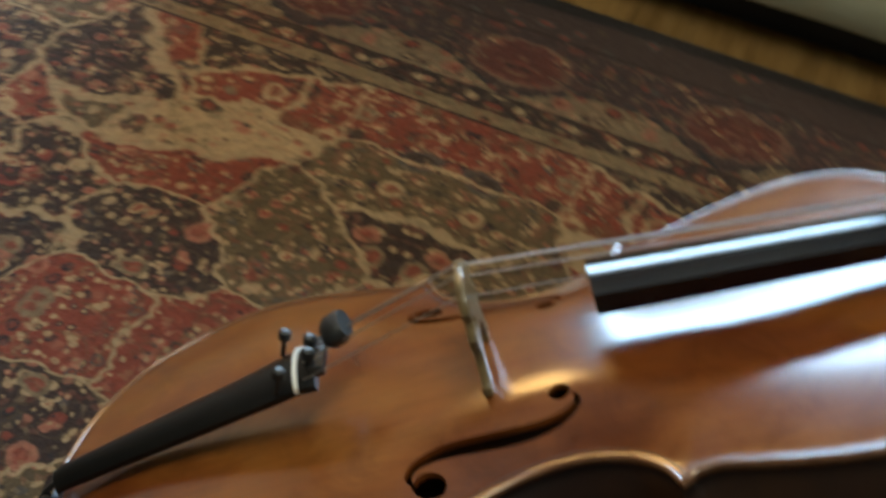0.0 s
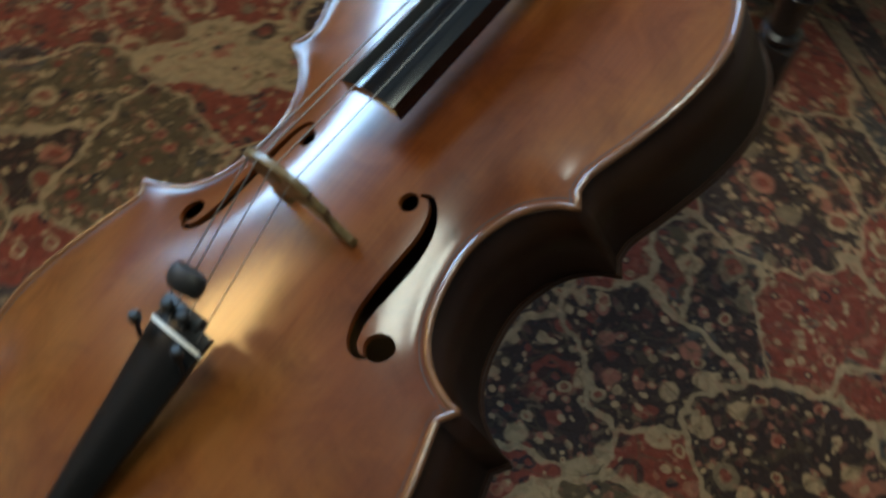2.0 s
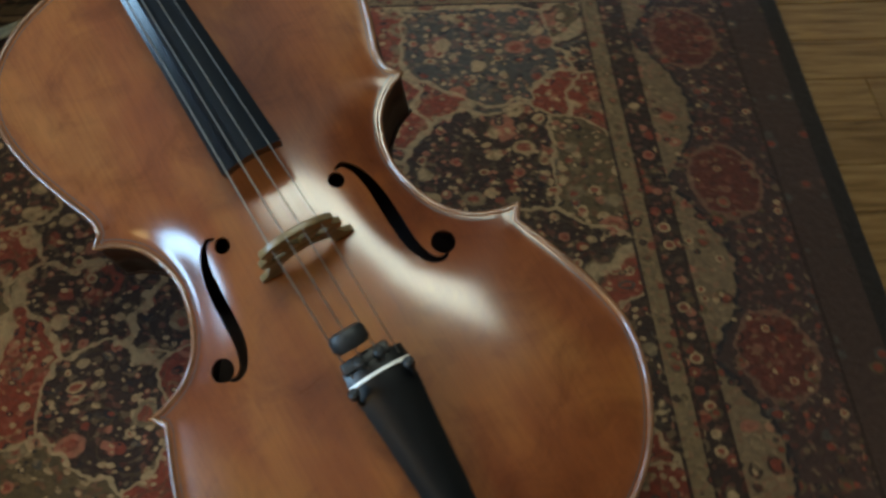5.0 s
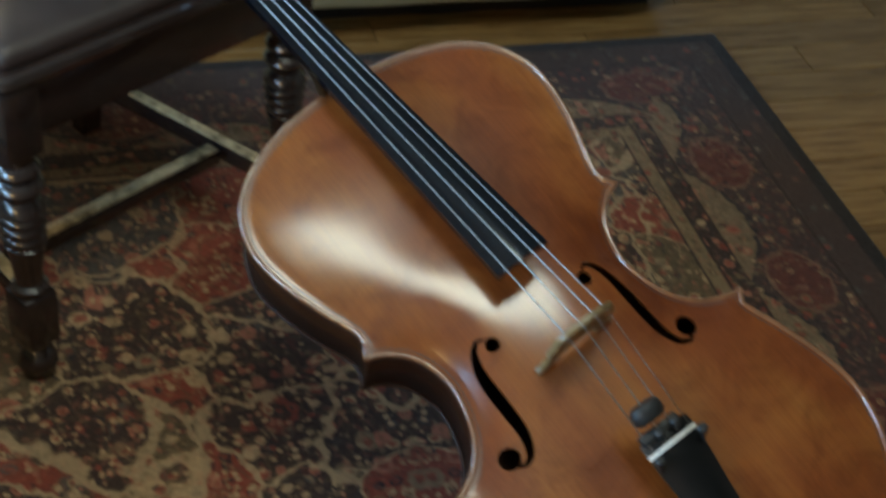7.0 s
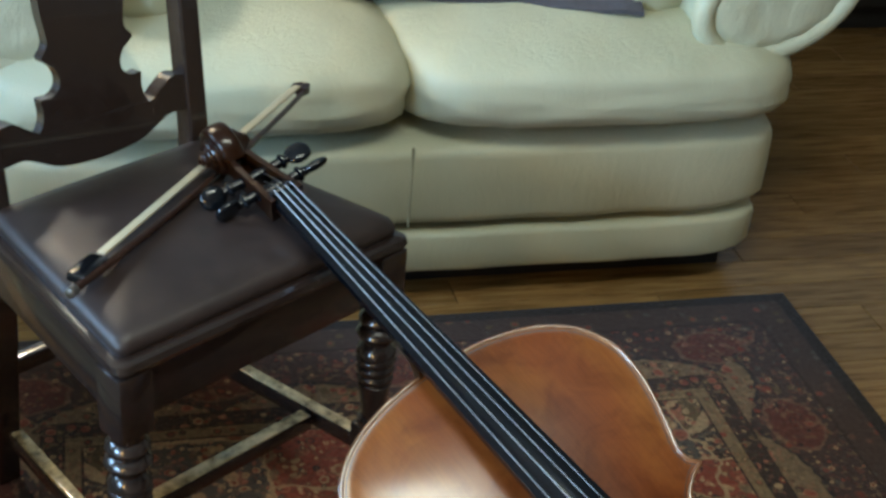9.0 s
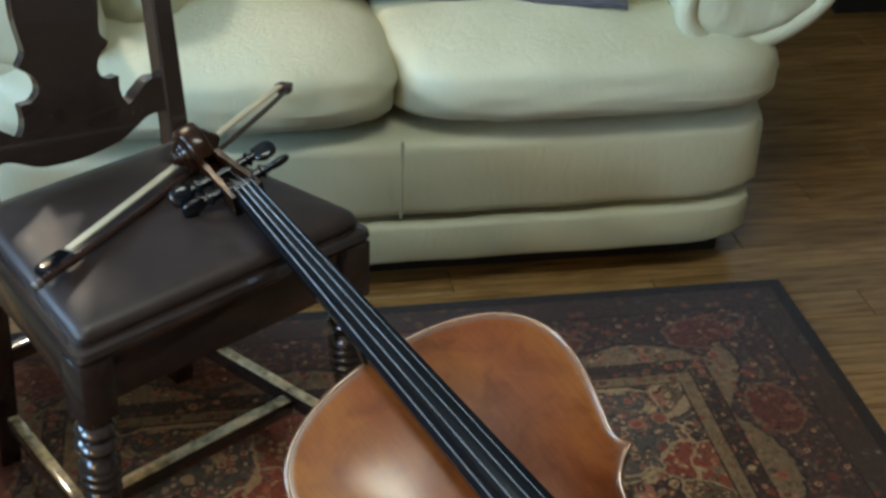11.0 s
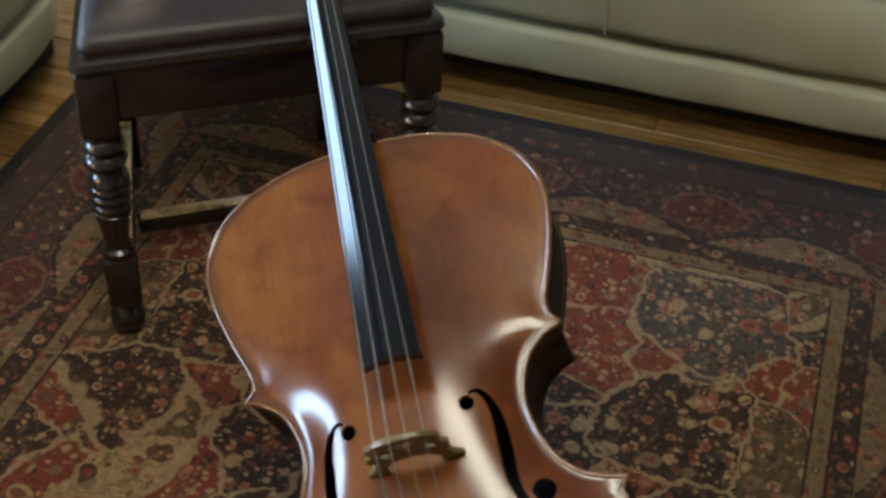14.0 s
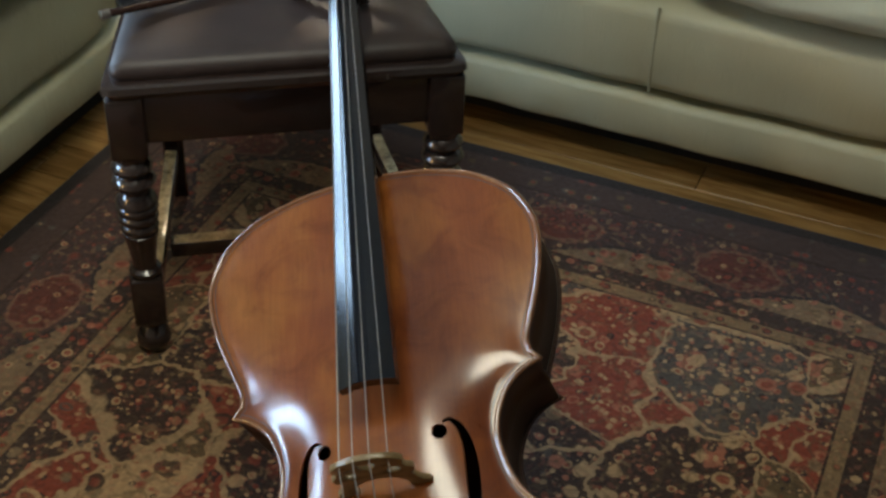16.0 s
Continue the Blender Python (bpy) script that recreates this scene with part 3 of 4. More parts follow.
# ---------------------------------------------------------------- chair
def chair():
    c = thing("side_chair", "dark carved oak chair with brown leather seat, on the rug", "chair", pose(-0.085, 0.888, 0.009, 0, 0, 4.5))
    FW, RW, D, ZT = 0.217, 0.170, 0.348, 0.424
    # apron rails
    part("front_rail", boxed((2 * FW - 0.05, 0.022, 0.080), (0, 0.014, ZT - 0.042), 0.004), M_DARKWOOD, c)
    part("rear_rail", boxed((2 * RW - 0.04, 0.022, 0.070), (0, D - 0.012, ZT - 0.042), 0.004), M_DARKWOOD, c)
    ang = math.atan2(FW - RW, D)
    for s in (-1, 1):
        part("side_rail", boxed((0.022, D - 0.05, 0.080), (s * ((FW + RW) / 2 - 0.012), D / 2, ZT - 0.042), 0.004, 2,
                                Matrix.Rotation(s * ang, 4, "Z")), M_DARKWOOD, c)
    # moulded frame and stuffed leather seat
    def ring(inset, z):
        f, r = FW - inset, RW - inset
        pts = []
        for (x, y), (nx, ny) in (((-f, inset), (1, 1)), ((f, inset), (-1, 1)), ((r, D - inset), (-1, -1)), ((-r, D - inset), (1, -1))):
            q = 0.014
            for k in range(4):
                a = (k / 3) * math.pi / 2
                e = (math.cos(a), math.sin(a))
                if (nx, ny) in ((1, 1), (-1, -1)):
                    ox, oy = (1 - math.cos(a)) * q, (1 - math.sin(a)) * q
                else:
                    ox, oy = (1 - math.sin(a)) * q, (1 - math.cos(a)) * q
                pts.append((x + nx * ox, y + ny * oy, z))
        return pts
    part("seat_frame", loft([ring(-0.004, ZT - 0.012), ring(-0.008, ZT - 0.004), ring(-0.006, ZT + 0.004), ring(0.004, ZT + 0.008)]), M_DARKWOOD, c)
    secs = [ring(0.006, ZT + 0.008), ring(0.0040, ZT + 0.013), ring(0.0045, ZT + 0.019), ring(0.008, ZT + 0.026), ring(0.016, ZT + 0.031), ring(0.035, ZT + 0.0355),
            ring(0.07, ZT + 0.039), ring(0.11, ZT + 0.041), ring(0.145, ZT + 0.0415)]
    part("seat", loft(secs), M_SEAT, c, "dark brown stuffed leather seat", 60)
    # turned front legs
    for s in (-1, 1):
        x, yl = s * (FW - 0.018), 0.018
        lm = Matrix.Translation((x, yl, 0))
        leg = part("front_leg", box(bmesh.new(), (0.046, 0.046, 0.088), (x, yl, ZT - 0.056), 0.004), M_DARKWOOD, c)
        prof = [(0.012, 0.0), (0.019, 0.004), (0.0235, 0.016), (0.0235, 0.026), (0.018, 0.038), (0.014, 0.043), (0.019, 0.048), (0.020, 0.054)]
        part("foot", lathe(prof, 24, None, lm), M_DARKWOOD, leg)
        part("leg_block", boxed((0.044, 0.044, 0.078), (x, yl, 0.0925), 0.005), M_DARKWOOD, leg)
        z = 0.1315
        prof = [(0.019, z), (0.022, z + 0.005), (0.0215, z + 0.009), (0.016, z + 0.013), (0.0165, z + 0.026), (0.0190, z + 0.046), (0.0220, z + 0.062), (0.0235, z + 0.070)]
        for i in range(3):
            b, r = z + 0.072 + i * 0.0145, 0.0245 + 0.0010 * i
            prof += [(r - 0.0040, b), (r, b + 0.004), (r + 0.0008, b + 0.0075), (r, b + 0.011), (r - 0.0040, b + 0.0142)]
        b = z + 0.116
        prof += [(0.0270, b + 0.002), (0.0255, b + 0.010), (0.0175, b + 0.018), (0.0175, b + 0.023), (0.0255, b + 0.028), (0.0285, b + 0.035), (0.0255, b + 0.042),
                 (0.0190, b + 0.046), (0.0245, b + 0.051), (0.0265, b + 0.057), (0.0240, b + 0.063), (0.0195, b + 0.067), (0.0205, ZT - 0.101)]
        prof = [(r, min(zz, ZT - 0.101)) for r, zz in prof]
        part("turning", lathe(prof, 28, None, lm), M_DARKWOOD, leg)
    # rear legs run on upwards as the back's stiles
    for s in (-1, 1):
        def sec(y, z, h=0.016):
            return [(s * (RW - 0.016) + a * 0.016, y + b * h, z) for a, b in ((-1, -1), (1, -1), (1, 1), (-1, 1))]
        post = loft([sec(D + 0.035, 0.0), sec(D + 0.012, 0.20), sec(D - 0.004, 0.36), sec(D - 0.002, 0.47), sec(D + 0.03, 0.75), sec(D + 0.075, 1.02, 0.014)])
        bmesh.ops.bevel(post, geom=list(post.edges), offset=0.003, segments=1, affect="EDGES")
        part("rear_post", post, M_DARKWOOD, c)
    # stretchers
    zs = 0.098

    # Pale strip on top of a stretcher: wear, brightened for the light on it.
    def worn_lit_top(stretcher, size, at, turn=None):
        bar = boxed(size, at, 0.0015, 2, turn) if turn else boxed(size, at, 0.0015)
        part("worn_lit_top", bar, M_WORN_LIT, stretcher, "top edge worn down to pale wood, with light painted in")

    for s in (-1, 1):
        st = part("side_stretcher", boxed((0.020, D - 0.035, 0.026), (s * ((FW + RW) / 2 - 0.020), D / 2 + 0.010, zs), 0.003, 2,
                                     Matrix.Rotation(s * ang * 0.8, 4, "Z")), M_DARKWOOD, c)
        worn_lit_top(st, (0.017, D - 0.045, 0.004), (s * ((FW + RW) / 2 - 0.020), D / 2 + 0.010, zs + 0.0125), Matrix.Rotation(s * ang * 0.8, 4, "Z"))
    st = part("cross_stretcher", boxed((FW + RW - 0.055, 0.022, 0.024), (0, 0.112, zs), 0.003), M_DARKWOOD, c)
    worn_lit_top(st, (FW + RW - 0.065, 0.019, 0.004), (0, 0.112, zs + 0.0115))
    part("rear_stretcher", boxed((2 * RW - 0.06, 0.020, 0.024), (0, D + 0.010, 0.20), 0.003), M_DARKWOOD, c)
    # the back: shaped lower rail, carved splat, crest rail
    def back(z):
        return Matrix.Translation((0, D - 0.002 + max(0, z - 0.47) * 0.115, z)) @ Matrix.Rotation(radians(90 - 6.5), 4, "X")
    hw = RW - 0.031
    top = catmull([(-hw, 0.030), (-hw * 0.86, 0.032), (-hw * 0.72, 0.020), (-hw * 0.60, 0.008), (-0.06, 0.008), (0.06, 0.008), (hw * 0.60, 0.008), (hw * 0.72, 0.020),
                   (hw * 0.86, 0.032), (hw, 0.030)], 5)
    bot = catmull([(hw, -0.020), (hw * 0.80, -0.018), (hw * 0.66, -0.026), (hw * 0.45, -0.040), (0.02, -0.046), (-0.02, -0.046), (-hw * 0.45, -0.040), (-hw * 0.66, -0.026),
                   (-hw * 0.80, -0.018), (-hw, -0.020)], 5)
    rail = prism([(p.x, p.y) for p in top + bot], 0.024, back(0.520))
    part("lower_rail", rail, M_DARKWOOD, c)
    right = [(0.084, 0.0), (0.076, 0.012), (0.073, 0.028), (0.0745, 0.042), (0.071, 0.0445), (0.058, 0.0445), (0.047, 0.053), (0.045, 0.066), (0.051, 0.080),
             (0.064, 0.090), (0.066, 0.096), (0.058, 0.106), (0.056, 0.118), (0.061, 0.16), (0.058, 0.21), (0.050, 0.25), (0.062, 0.29), (0.055, 0.34), (0.060, 0.44)]
    pts = [(p.x, p.y) for p in catmull([(x, y, 0) for x, y in right], 4)]
    splat = prism(pts + [(-x, y) for x, y in reversed(pts)], 0.016, back(0.525))
    part("splat", splat, M_DARKWOOD, c, "carved splat with scalloped edges")
    crest = catmull([(-hw, 0.02), (-hw * 0.6, 0.05), (0, 0.085), (hw * 0.6, 0.05), (hw, 0.02)], 6)
    part("crest_rail", prism([(p.x, p.y) for p in crest] + [(hw, -0.03), (-hw, -0.03)], 0.024, back(0.985)), M_DARKWOOD, c)
    return c


chair()

# ---------------------------------------------------------------- cello
# Local: x across, y from the bottom edge of the belly towards the scroll, z out of the belly; it leans with its left side down.
CELLO = Matrix(((0.9424, 0.0, -0.3344, 0.0), (-0.1230, 0.9299, -0.3466, 0.0), (0.3110, 0.3677, 0.8764, 0.1433), (0, 0, 0, 1)))
LOW = [(0.0005, 0.0), (0.06, 0.004), (0.12, 0.021), (0.172, 0.058), (0.207, 0.112), (0.2205, 0.165), (0.2155, 0.212), (0.202, 0.258), (0.190, 0.290), (0.1855, 0.303)]
MID = [(0.195, 0.3165), (0.178, 0.319), (0.150, 0.332), (0.128, 0.358), (0.116, 0.395), (0.1155, 0.425), (0.127, 0.456), (0.147, 0.475), (0.167, 0.4835)]
UPP = [(0.157, 0.495), (0.157, 0.512), (0.169, 0.545), (0.181, 0.585), (0.187, 0.625), (0.183, 0.657), (0.164, 0.692), (0.127, 0.720), (0.078, 0.737), (0.03, 0.744), (0.0005, 0.745)]
BODY_L = 0.745


def bent(ob):
    """The body's upper end follows the neck a little to the bass side."""
    for v in ob.data.vertices:
        v.co.x -= 0.034 * max(0.0, v.co.y - 0.49)
    return ob


def half_outline():
    pts = []
    for seg in (LOW, MID, UPP):
        pts += [(p.x, p.y) for p in catmull([(x, y, 0) for x, y in seg], 6)]
    return pts


HALF = half_outline()


RING = np.array(HALF + [(-x, y) for x, y in reversed(HALF)])


def edge_distance(pts):
    """A smooth distance of each point from the outline: near the edge the true one, with no ridges further in."""
    a, b = RING, np.roll(RING, -1, 0)
    fine = np.concatenate([a + (b - a) * f for f in (0.125, 0.375, 0.625, 0.875)])
    ds = np.tile(np.linalg.norm(b - a, axis=1) / 4, 4)
    out = []
    for q in np.asarray(pts, float):
        r2 = ((fine - q) ** 2).sum(1) + 1.5e-6
        out.append((2 / (ds / r2 ** 1.5).sum()) ** 0.5)
    return np.array(out)


def arch_heights(pts, rise=0.0275):
    """Arching: a shallow channel inside the edge, then a long swell to the middle."""
    pts = np.asarray(pts, float)
    d = edge_distance(pts)
    waist = np.exp(-((pts[:, 1] - 0.405) / 0.115) ** 2)
    g = 1 - np.exp(-(d / (0.074 - 0.034 * waist)) ** 1.6)
    along = 0.97 - 0.57 / (1 + np.exp(-(pts[:, 1] - 0.528) / 0.032))  # the upper bout is flatter
    return rise * g * along - 0.0006 * np.exp(-((d - 0.010) / 0.006) ** 2)


def plate(thick, sign, z0, rise=0.027, nk=44):
    """An arched plate; sign 1 arches up, -1 down."""
    bm = bmesh.new()
    outer, inner = [], []
    ks = [math.sin(math.pi / 2 * (-1 + 2 * j / nk)) for j in range(nk + 1)]
    zs = arch_heights([(k * x, y) for x, y in HALF for k in ks], rise).reshape(len(HALF), nk + 1)
    for (x, y), line in zip(HALF, zs):
        outer.append([bm.verts.new((k * x, y, z0 + sign * z)) for k, z in zip(ks, line)])
        inner.append([bm.verts.new((k * x, y, z0 + sign * (z - thick))) for k, z in zip(ks, line)])
    n = len(HALF)
    for i in range(n - 1):
        for j in range(nk):
            bm.faces.new((outer[i][j], outer[i][j + 1], outer[i + 1][j + 1], outer[i + 1][j]))
            bm.faces.new((inner[i][j], inner[i + 1][j], inner[i + 1][j + 1], inner[i][j + 1]))
        for j in (0, nk):
            bm.faces.new((outer[i][j], outer[i + 1][j], inner[i + 1][j], inner[i][j]))
    for i in (0, n - 1):
        for j in range(nk):
            bm.faces.new((outer[i][j], outer[i][j + 1], inner[i][j + 1], inner[i][j]))
    bmesh.ops.recalc_face_normals(bm, faces=bm.faces)
    return bm


F_LINE = [(0.0635, 0.4265), (0.0715, 0.4285), (0.0800, 0.4195), (0.0855, 0.402), (0.0875, 0.380), (0.0880, 0.356), (0.0895, 0.330), (0.0965, 0.3105), (0.1065, 0.304), (0.114, 0.3065)]
F_WIDE = [0.0026, 0.0048, 0.0076, 0.0104, 0.0128, 0.0132, 0.0114, 0.0080, 0.0052, 0.0028]


def f_cutters(s):
    line = catmull([(x, y, 0) for x, y in F_LINE], 5)
    wide = [p.x for p in catmull([(w, 0, 0) for w in F_WIDE], 5)]
    left, right = [], []
    for i, p in enumerate(line):
        d = (line[min(i + 1, len(line) - 1)] - line[max(i - 1, 0)]).normalized()
        nrm = Vector((-d.y, d.x, 0)) * wide[i] / 2
        left.append(p + nrm)
        right.append(p - nrm)
    shapes = [[(p.x * s, p.y) for p in left + right[::-1]]]
    for (cx, cy), r in (((0.0600, 0.4170), 0.0076), ((0.1155, 0.3180), 0.0112)):
        shapes.append([(s * (cx + r * math.cos(2 * math.pi * k / 24)), cy + 1.05 * r * math.sin(2 * math.pi * k / 24)) for k in range(24)])
    out = []
    for shape in shapes:
        bm = prism(shape, 0.12, Matrix.Translation((0, 0, 0.01)))
        bmesh.ops.recalc_face_normals(bm, faces=bm.faces)
        me = bpy.data.meshes.new("cut")
        bm.to_mesh(me)
        bm.free()
        out.append(new("cut", me))
    return out


cello = thing("cello", "amber-brown varnished cello lying on the rug, neck on a chair", "cello", CELLO)

bm = plate(0.0052, 1, 0.0)
belly = link_bm("belly", bm, M_BELLY, None, "amber varnished spruce top, worn and cloudy", 0)
cuts = [c for s in (-1, 1) for c in f_cutters(s)]
for c in cuts:
    mod = belly.modifiers.new("cut", "BOOLEAN")
    mod.operation, mod.object, mod.solver = "DIFFERENCE", c, "EXACT"
bpy.context.view_layer.update()
cut_mesh = bpy.data.meshes.new_from_object(belly.evaluated_get(bpy.context.evaluated_depsgraph_get()))
belly.modifiers.clear()
belly.data = cut_mesh
smooth_all(cut_mesh, 35)
bent(belly)
for c in cuts:
    bpy.data.objects.remove(c)
belly.parent = cello

RIB = 0.108


bent(part("back", plate(0.005, -1, -RIB, 0.018, 24), M_RIB_SHADED, cello, "varnished maple back, coloured dark like the shaded ribs"))
# ribs: an upright band set 3 mm inside the plates' edges
loop = []
for x, y in HALF:
    loop.append((max(x - 0.0035, 0.0), min(max(y, 0.0035), BODY_L - 0.0035)))
full = loop + [(-x, y) for x, y in reversed(loop)]
bm = bmesh.new()
rows = []
for off, z in ((0.0, -0.003), (0.0, -RIB + 0.003)):
    rows.append([bm.verts.new((x, y, z)) for x, y in full])
n = len(full)
for k in range(n):
    bm.faces.new((rows[0][k], rows[0][(k + 1) % n], rows[1][(k + 1) % n], rows[1][k]))
rib = bent(part("ribs", bm, M_RIB_SHADED, cello, "brown varnished side ribs, their shade put into the colour", 30))
mod = rib.modifiers.new("thick", "SOLIDIFY")
mod.thickness, mod.offset = 0.002, 0


def edge_line(name, inset, width, lift, material):
    """An inlaid line that follows the belly's edge."""
    n = len(RING)
    lines = []
    for d in (inset, inset + width):
        line = []
        for i in range(n):
            t = Vector((*(RING[(i + 2) % n] - RING[i - 2]), 0))
            t = t.normalized() if t.length > 1e-6 else Vector((1, 0, 0))
            line.append((RING[i][0] - t.y * d, RING[i][1] + t.x * d))
        lines.append(line)
    bm = bmesh.new()
    rows = [[bm.verts.new((x, y, z + lift)) for (x, y), z in zip(line, arch_heights(line))] for line in lines]
    for i in range(n):
        bm.faces.new((rows[0][i], rows[0][(i + 1) % n], rows[1][(i + 1) % n], rows[1][i]))
    return bent(part(name, bm, material, cello, "", 60))


# rounded, worn edge of the belly and of the back
def rim(name, z, r, material):
    ring = HALF + [(-x, y) for x, y in reversed(HALF)]
    bm = bmesh.new()
    loops = []
    n = len(ring)
    for i in range(n):
        p0, p1, p2 = (Vector((*ring[(i + q) % n], 0)) for q in (-1, 0, 1))
        t = p2 - p0
        t = t.normalized() if t.length > 1e-7 else Vector((1, 0, 0))
        nrm = Vector((-t.y, t.x, 0))
        loops.append([bm.verts.new(p1 + nrm * (0.0012 + r * math.cos(2 * math.pi * k / 8)) + Vector((0, 0, z + r * 0.95 * math.sin(2 * math.pi * k / 8)))) for k in range(8)])
    for i in range(n):
        a, b = loops[i], loops[(i + 1) % n]
        for k in range(8):
            bm.faces.new((a[k], a[(k + 1) % 8], b[(k + 1) % 8], b[k]))
    return bent(part(name, bm, material, cello, "", 60))


rim("belly_edge", -0.0012, 0.0032, M_EDGE)["label"] = "pale worn rounded edge of the belly"
rim("back_edge", -RIB + 0.001, 0.0028, M_RIB_SHADED)
edge_line("purfling", 0.0060, 0.0013, 0.0003, M_PURFLE)

# neck, fingerboard, nut
FB0, FB1 = Vector((0.004, 0.458, 0.080)), Vector((-0.016, 1.036, 0.004))
LEAN = Matrix(((1, -0.034, 0, 0.034 * 0.575), (0, 1, 0, 0), (0, 0, 1, 0), (0, 0, 0, 1)))  # the neck points a little to the bass side


def leaned(bm):
    bmesh.ops.transform(bm, matrix=LEAN, verts=bm.verts)
    return bm



def fb_section(t, y_off=0.0):
    p = FB0.lerp(FB1, t)
    w = 0.0305 + (0.0165 - 0.0305) * t
    loop = []
    for k in range(13):
        a = -1 + 2 * k / 12
        drop = 0.0065 * a * a * (w / 0.03)
        if a < -0.25:  # flat facet under the lowest string
            drop = 0.0065 * 0.0625 * (w / 0.03) + (-0.25 - a) * w * 0.44
        loop.append(Vector((p.x + a * w, p.y, p.z - drop)))
    under = 0.007 + 0.004 * (1 - t)
    for k in range(5):
        a = 1 - 2 * k / 4
        hollow = 0.010 * (1 - a * a) if t < 0.45 else 0.0
        loop.append(Vector((p.x + a * w * 0.97, p.y, p.z - 0.0125 - under + hollow)))
    return loop


fb = loft([fb_section(t) for t in (0.0, 0.1, 0.2, 0.3, 0.4, 0.449, 0.451, 0.6, 0.8, 1.0)])
part("fingerboard", fb, M_EBONY, cello, "long black ebony fingerboard", 35)
part("nut", leaned(boxed((0.034, 0.007, 0.014), (0.0, 1.040, 0.0), 0.002)), M_EBONY, cello)


def neck_section(y, w, d):
    t = (y - FB0.y) / (FB1.y - FB0.y)
    p = FB0.lerp(FB1, t)
    zt = p.z - 0.021
    return [Vector((p.x + w * math.cos(math.pi * k / 12), y, zt - d * math.sin(math.pi * k / 12))) for k in range(13)]


part("neck", loft([neck_section(0.742, 0.024, 0.115), neck_section(0.753, 0.022, 0.090), neck_section(0.768, 0.020, 0.045), neck_section(0.80, 0.019, 0.026),
                   neck_section(0.86, 0.0175, 0.021), neck_section(0.96, 0.016, 0.019), neck_section(1.02, 0.016, 0.020), neck_section(1.045, 0.0165, 0.026)]), M_NECK, cello, "red-brown varnished neck")

# pegbox: two cheeks and a floor, curving back, with a scroll at the end
SPINE = [Vector(p) for p in ((0, 1.030, -0.018), (0, 1.065, -0.030), (0, 1.105, -0.046), (0, 1.140, -0.058))]
for s in (-1, 1):
    secs = []
    for i, p in enumerate(SPINE):
        w = 0.0225 - 0.0022 * i
        h = 0.022 - 0.0022 * i
        secs.append([p + Vector((s * w, 0, h)), p + Vector((s * (w - 0.007), 0, h)), p + Vector((s * (w - 0.007), 0, -h)), p + Vector((s * w, 0, -h))])
    part("pegbox_cheek", leaned(loft(secs)), M_NECK, cello)
secs = []
for i, p in enumerate(SPINE):
    w, h = 0.0160 - 0.0022 * i, 0.022 - 0.0022 * i
    secs.append([p + Vector((w, 0, -h + 0.008)), p + Vector((-w, 0, -h + 0.008)), p + Vector((-w, 0, -h)), p + Vector((w, 0, -h))])
part("pegbox_floor", leaned(loft(secs)), M_NECK, cello)
pts = []
for k in range(60):
    a = k / 59 * 2.35 * 2 * math.pi
    r = 0.0300 * (1 - 0.80 * k / 59)
    pts.append((a, r))
ROUNDED = [(math.copysign(abs(math.cos(g)) ** 0.6, math.cos(g)), math.copysign(abs(math.sin(g)) ** 0.6, math.sin(g))) for g in [2 * math.pi * k / 14 for k in range(14)]]
bm = bmesh.new()
loops = []
for k, (a, r) in enumerate(pts):
    f = k / 59
    c = Vector((-0.004, 1.166, -0.0600))
    d = Vector((0, math.cos(a - 2.6), -math.sin(a - 2.6)))
    p = c + d * r
    tk = 0.0095 * (1 - 0.55 * f)
    wd = 0.0140 + 0.0150 * min(1.0, f * 1.1)
    loops.append([p + d * (tk * q[0]) + Vector((wd * q[1], 0, 0)) for q in ROUNDED])
scroll = part("scroll", leaned(loft(loops, True, bm)), M_NECK, cello, "carved dark red-brown scroll")
for s in (-1, 1):
    m = Matrix.Translation((-0.004, 1.166, -0.0600)) @ Matrix.Rotation(s * math.pi / 2, 4, "Y")
    part("volute", leaned(lathe([(0.0250, 0.004), (0.0262, 0.012), (0.0245, 0.0165), (0.0190, 0.0172), (0.0185, 0.0215), (0.0165, 0.0245), (0.0120, 0.0250),
                          (0.0115, 0.0285), (0.0095, 0.0310), (0.0070, 0.0315), (0.0065, 0.0345), (0.0030, 0.0365)], 28, None, m)), M_NECK, scroll)

for i, (s, y, z) in enumerate(((-1, 1.066, -0.026), (1, 1.060, -0.022), (-1, 1.100, -0.041), (1, 1.098, -0.040))):
    m = Matrix.Translation((0, y, z)) @ Matrix.Rotation(s * math.pi / 2, 4, "Y") @ Matrix.Rotation(0.5 * i, 4, "Z")
    prof = [(0.0058, -0.022), (0.0066, 0.018), (0.0068, 0.034), (0.0098, 0.036), (0.0098, 0.039), (0.0062, 0.042), (0.0060, 0.047)]
    peg = part("peg", leaned(lathe(prof, 16, None, m)), M_EBONY, cello, "black ebony tuning peg")
    head = puff((0.0300, 0.0125, 0.034), (0, 0, 0.061), 2.4, 10, 6)
    bmesh.ops.transform(head, matrix=m, verts=head.verts)
    part("peg_head", leaned(head), M_EBONY, peg)

# bridge: thin fretted maple plate
BR_Y = 0.368


def arc_pts(cx, cy, rx, ry, a0, a1, n=8):
    return [(cx + rx * math.cos(a0 + (a1 - a0) * k / n), cy + ry * math.sin(a0 + (a1 - a0) * k / n)) for k in range(n + 1)]


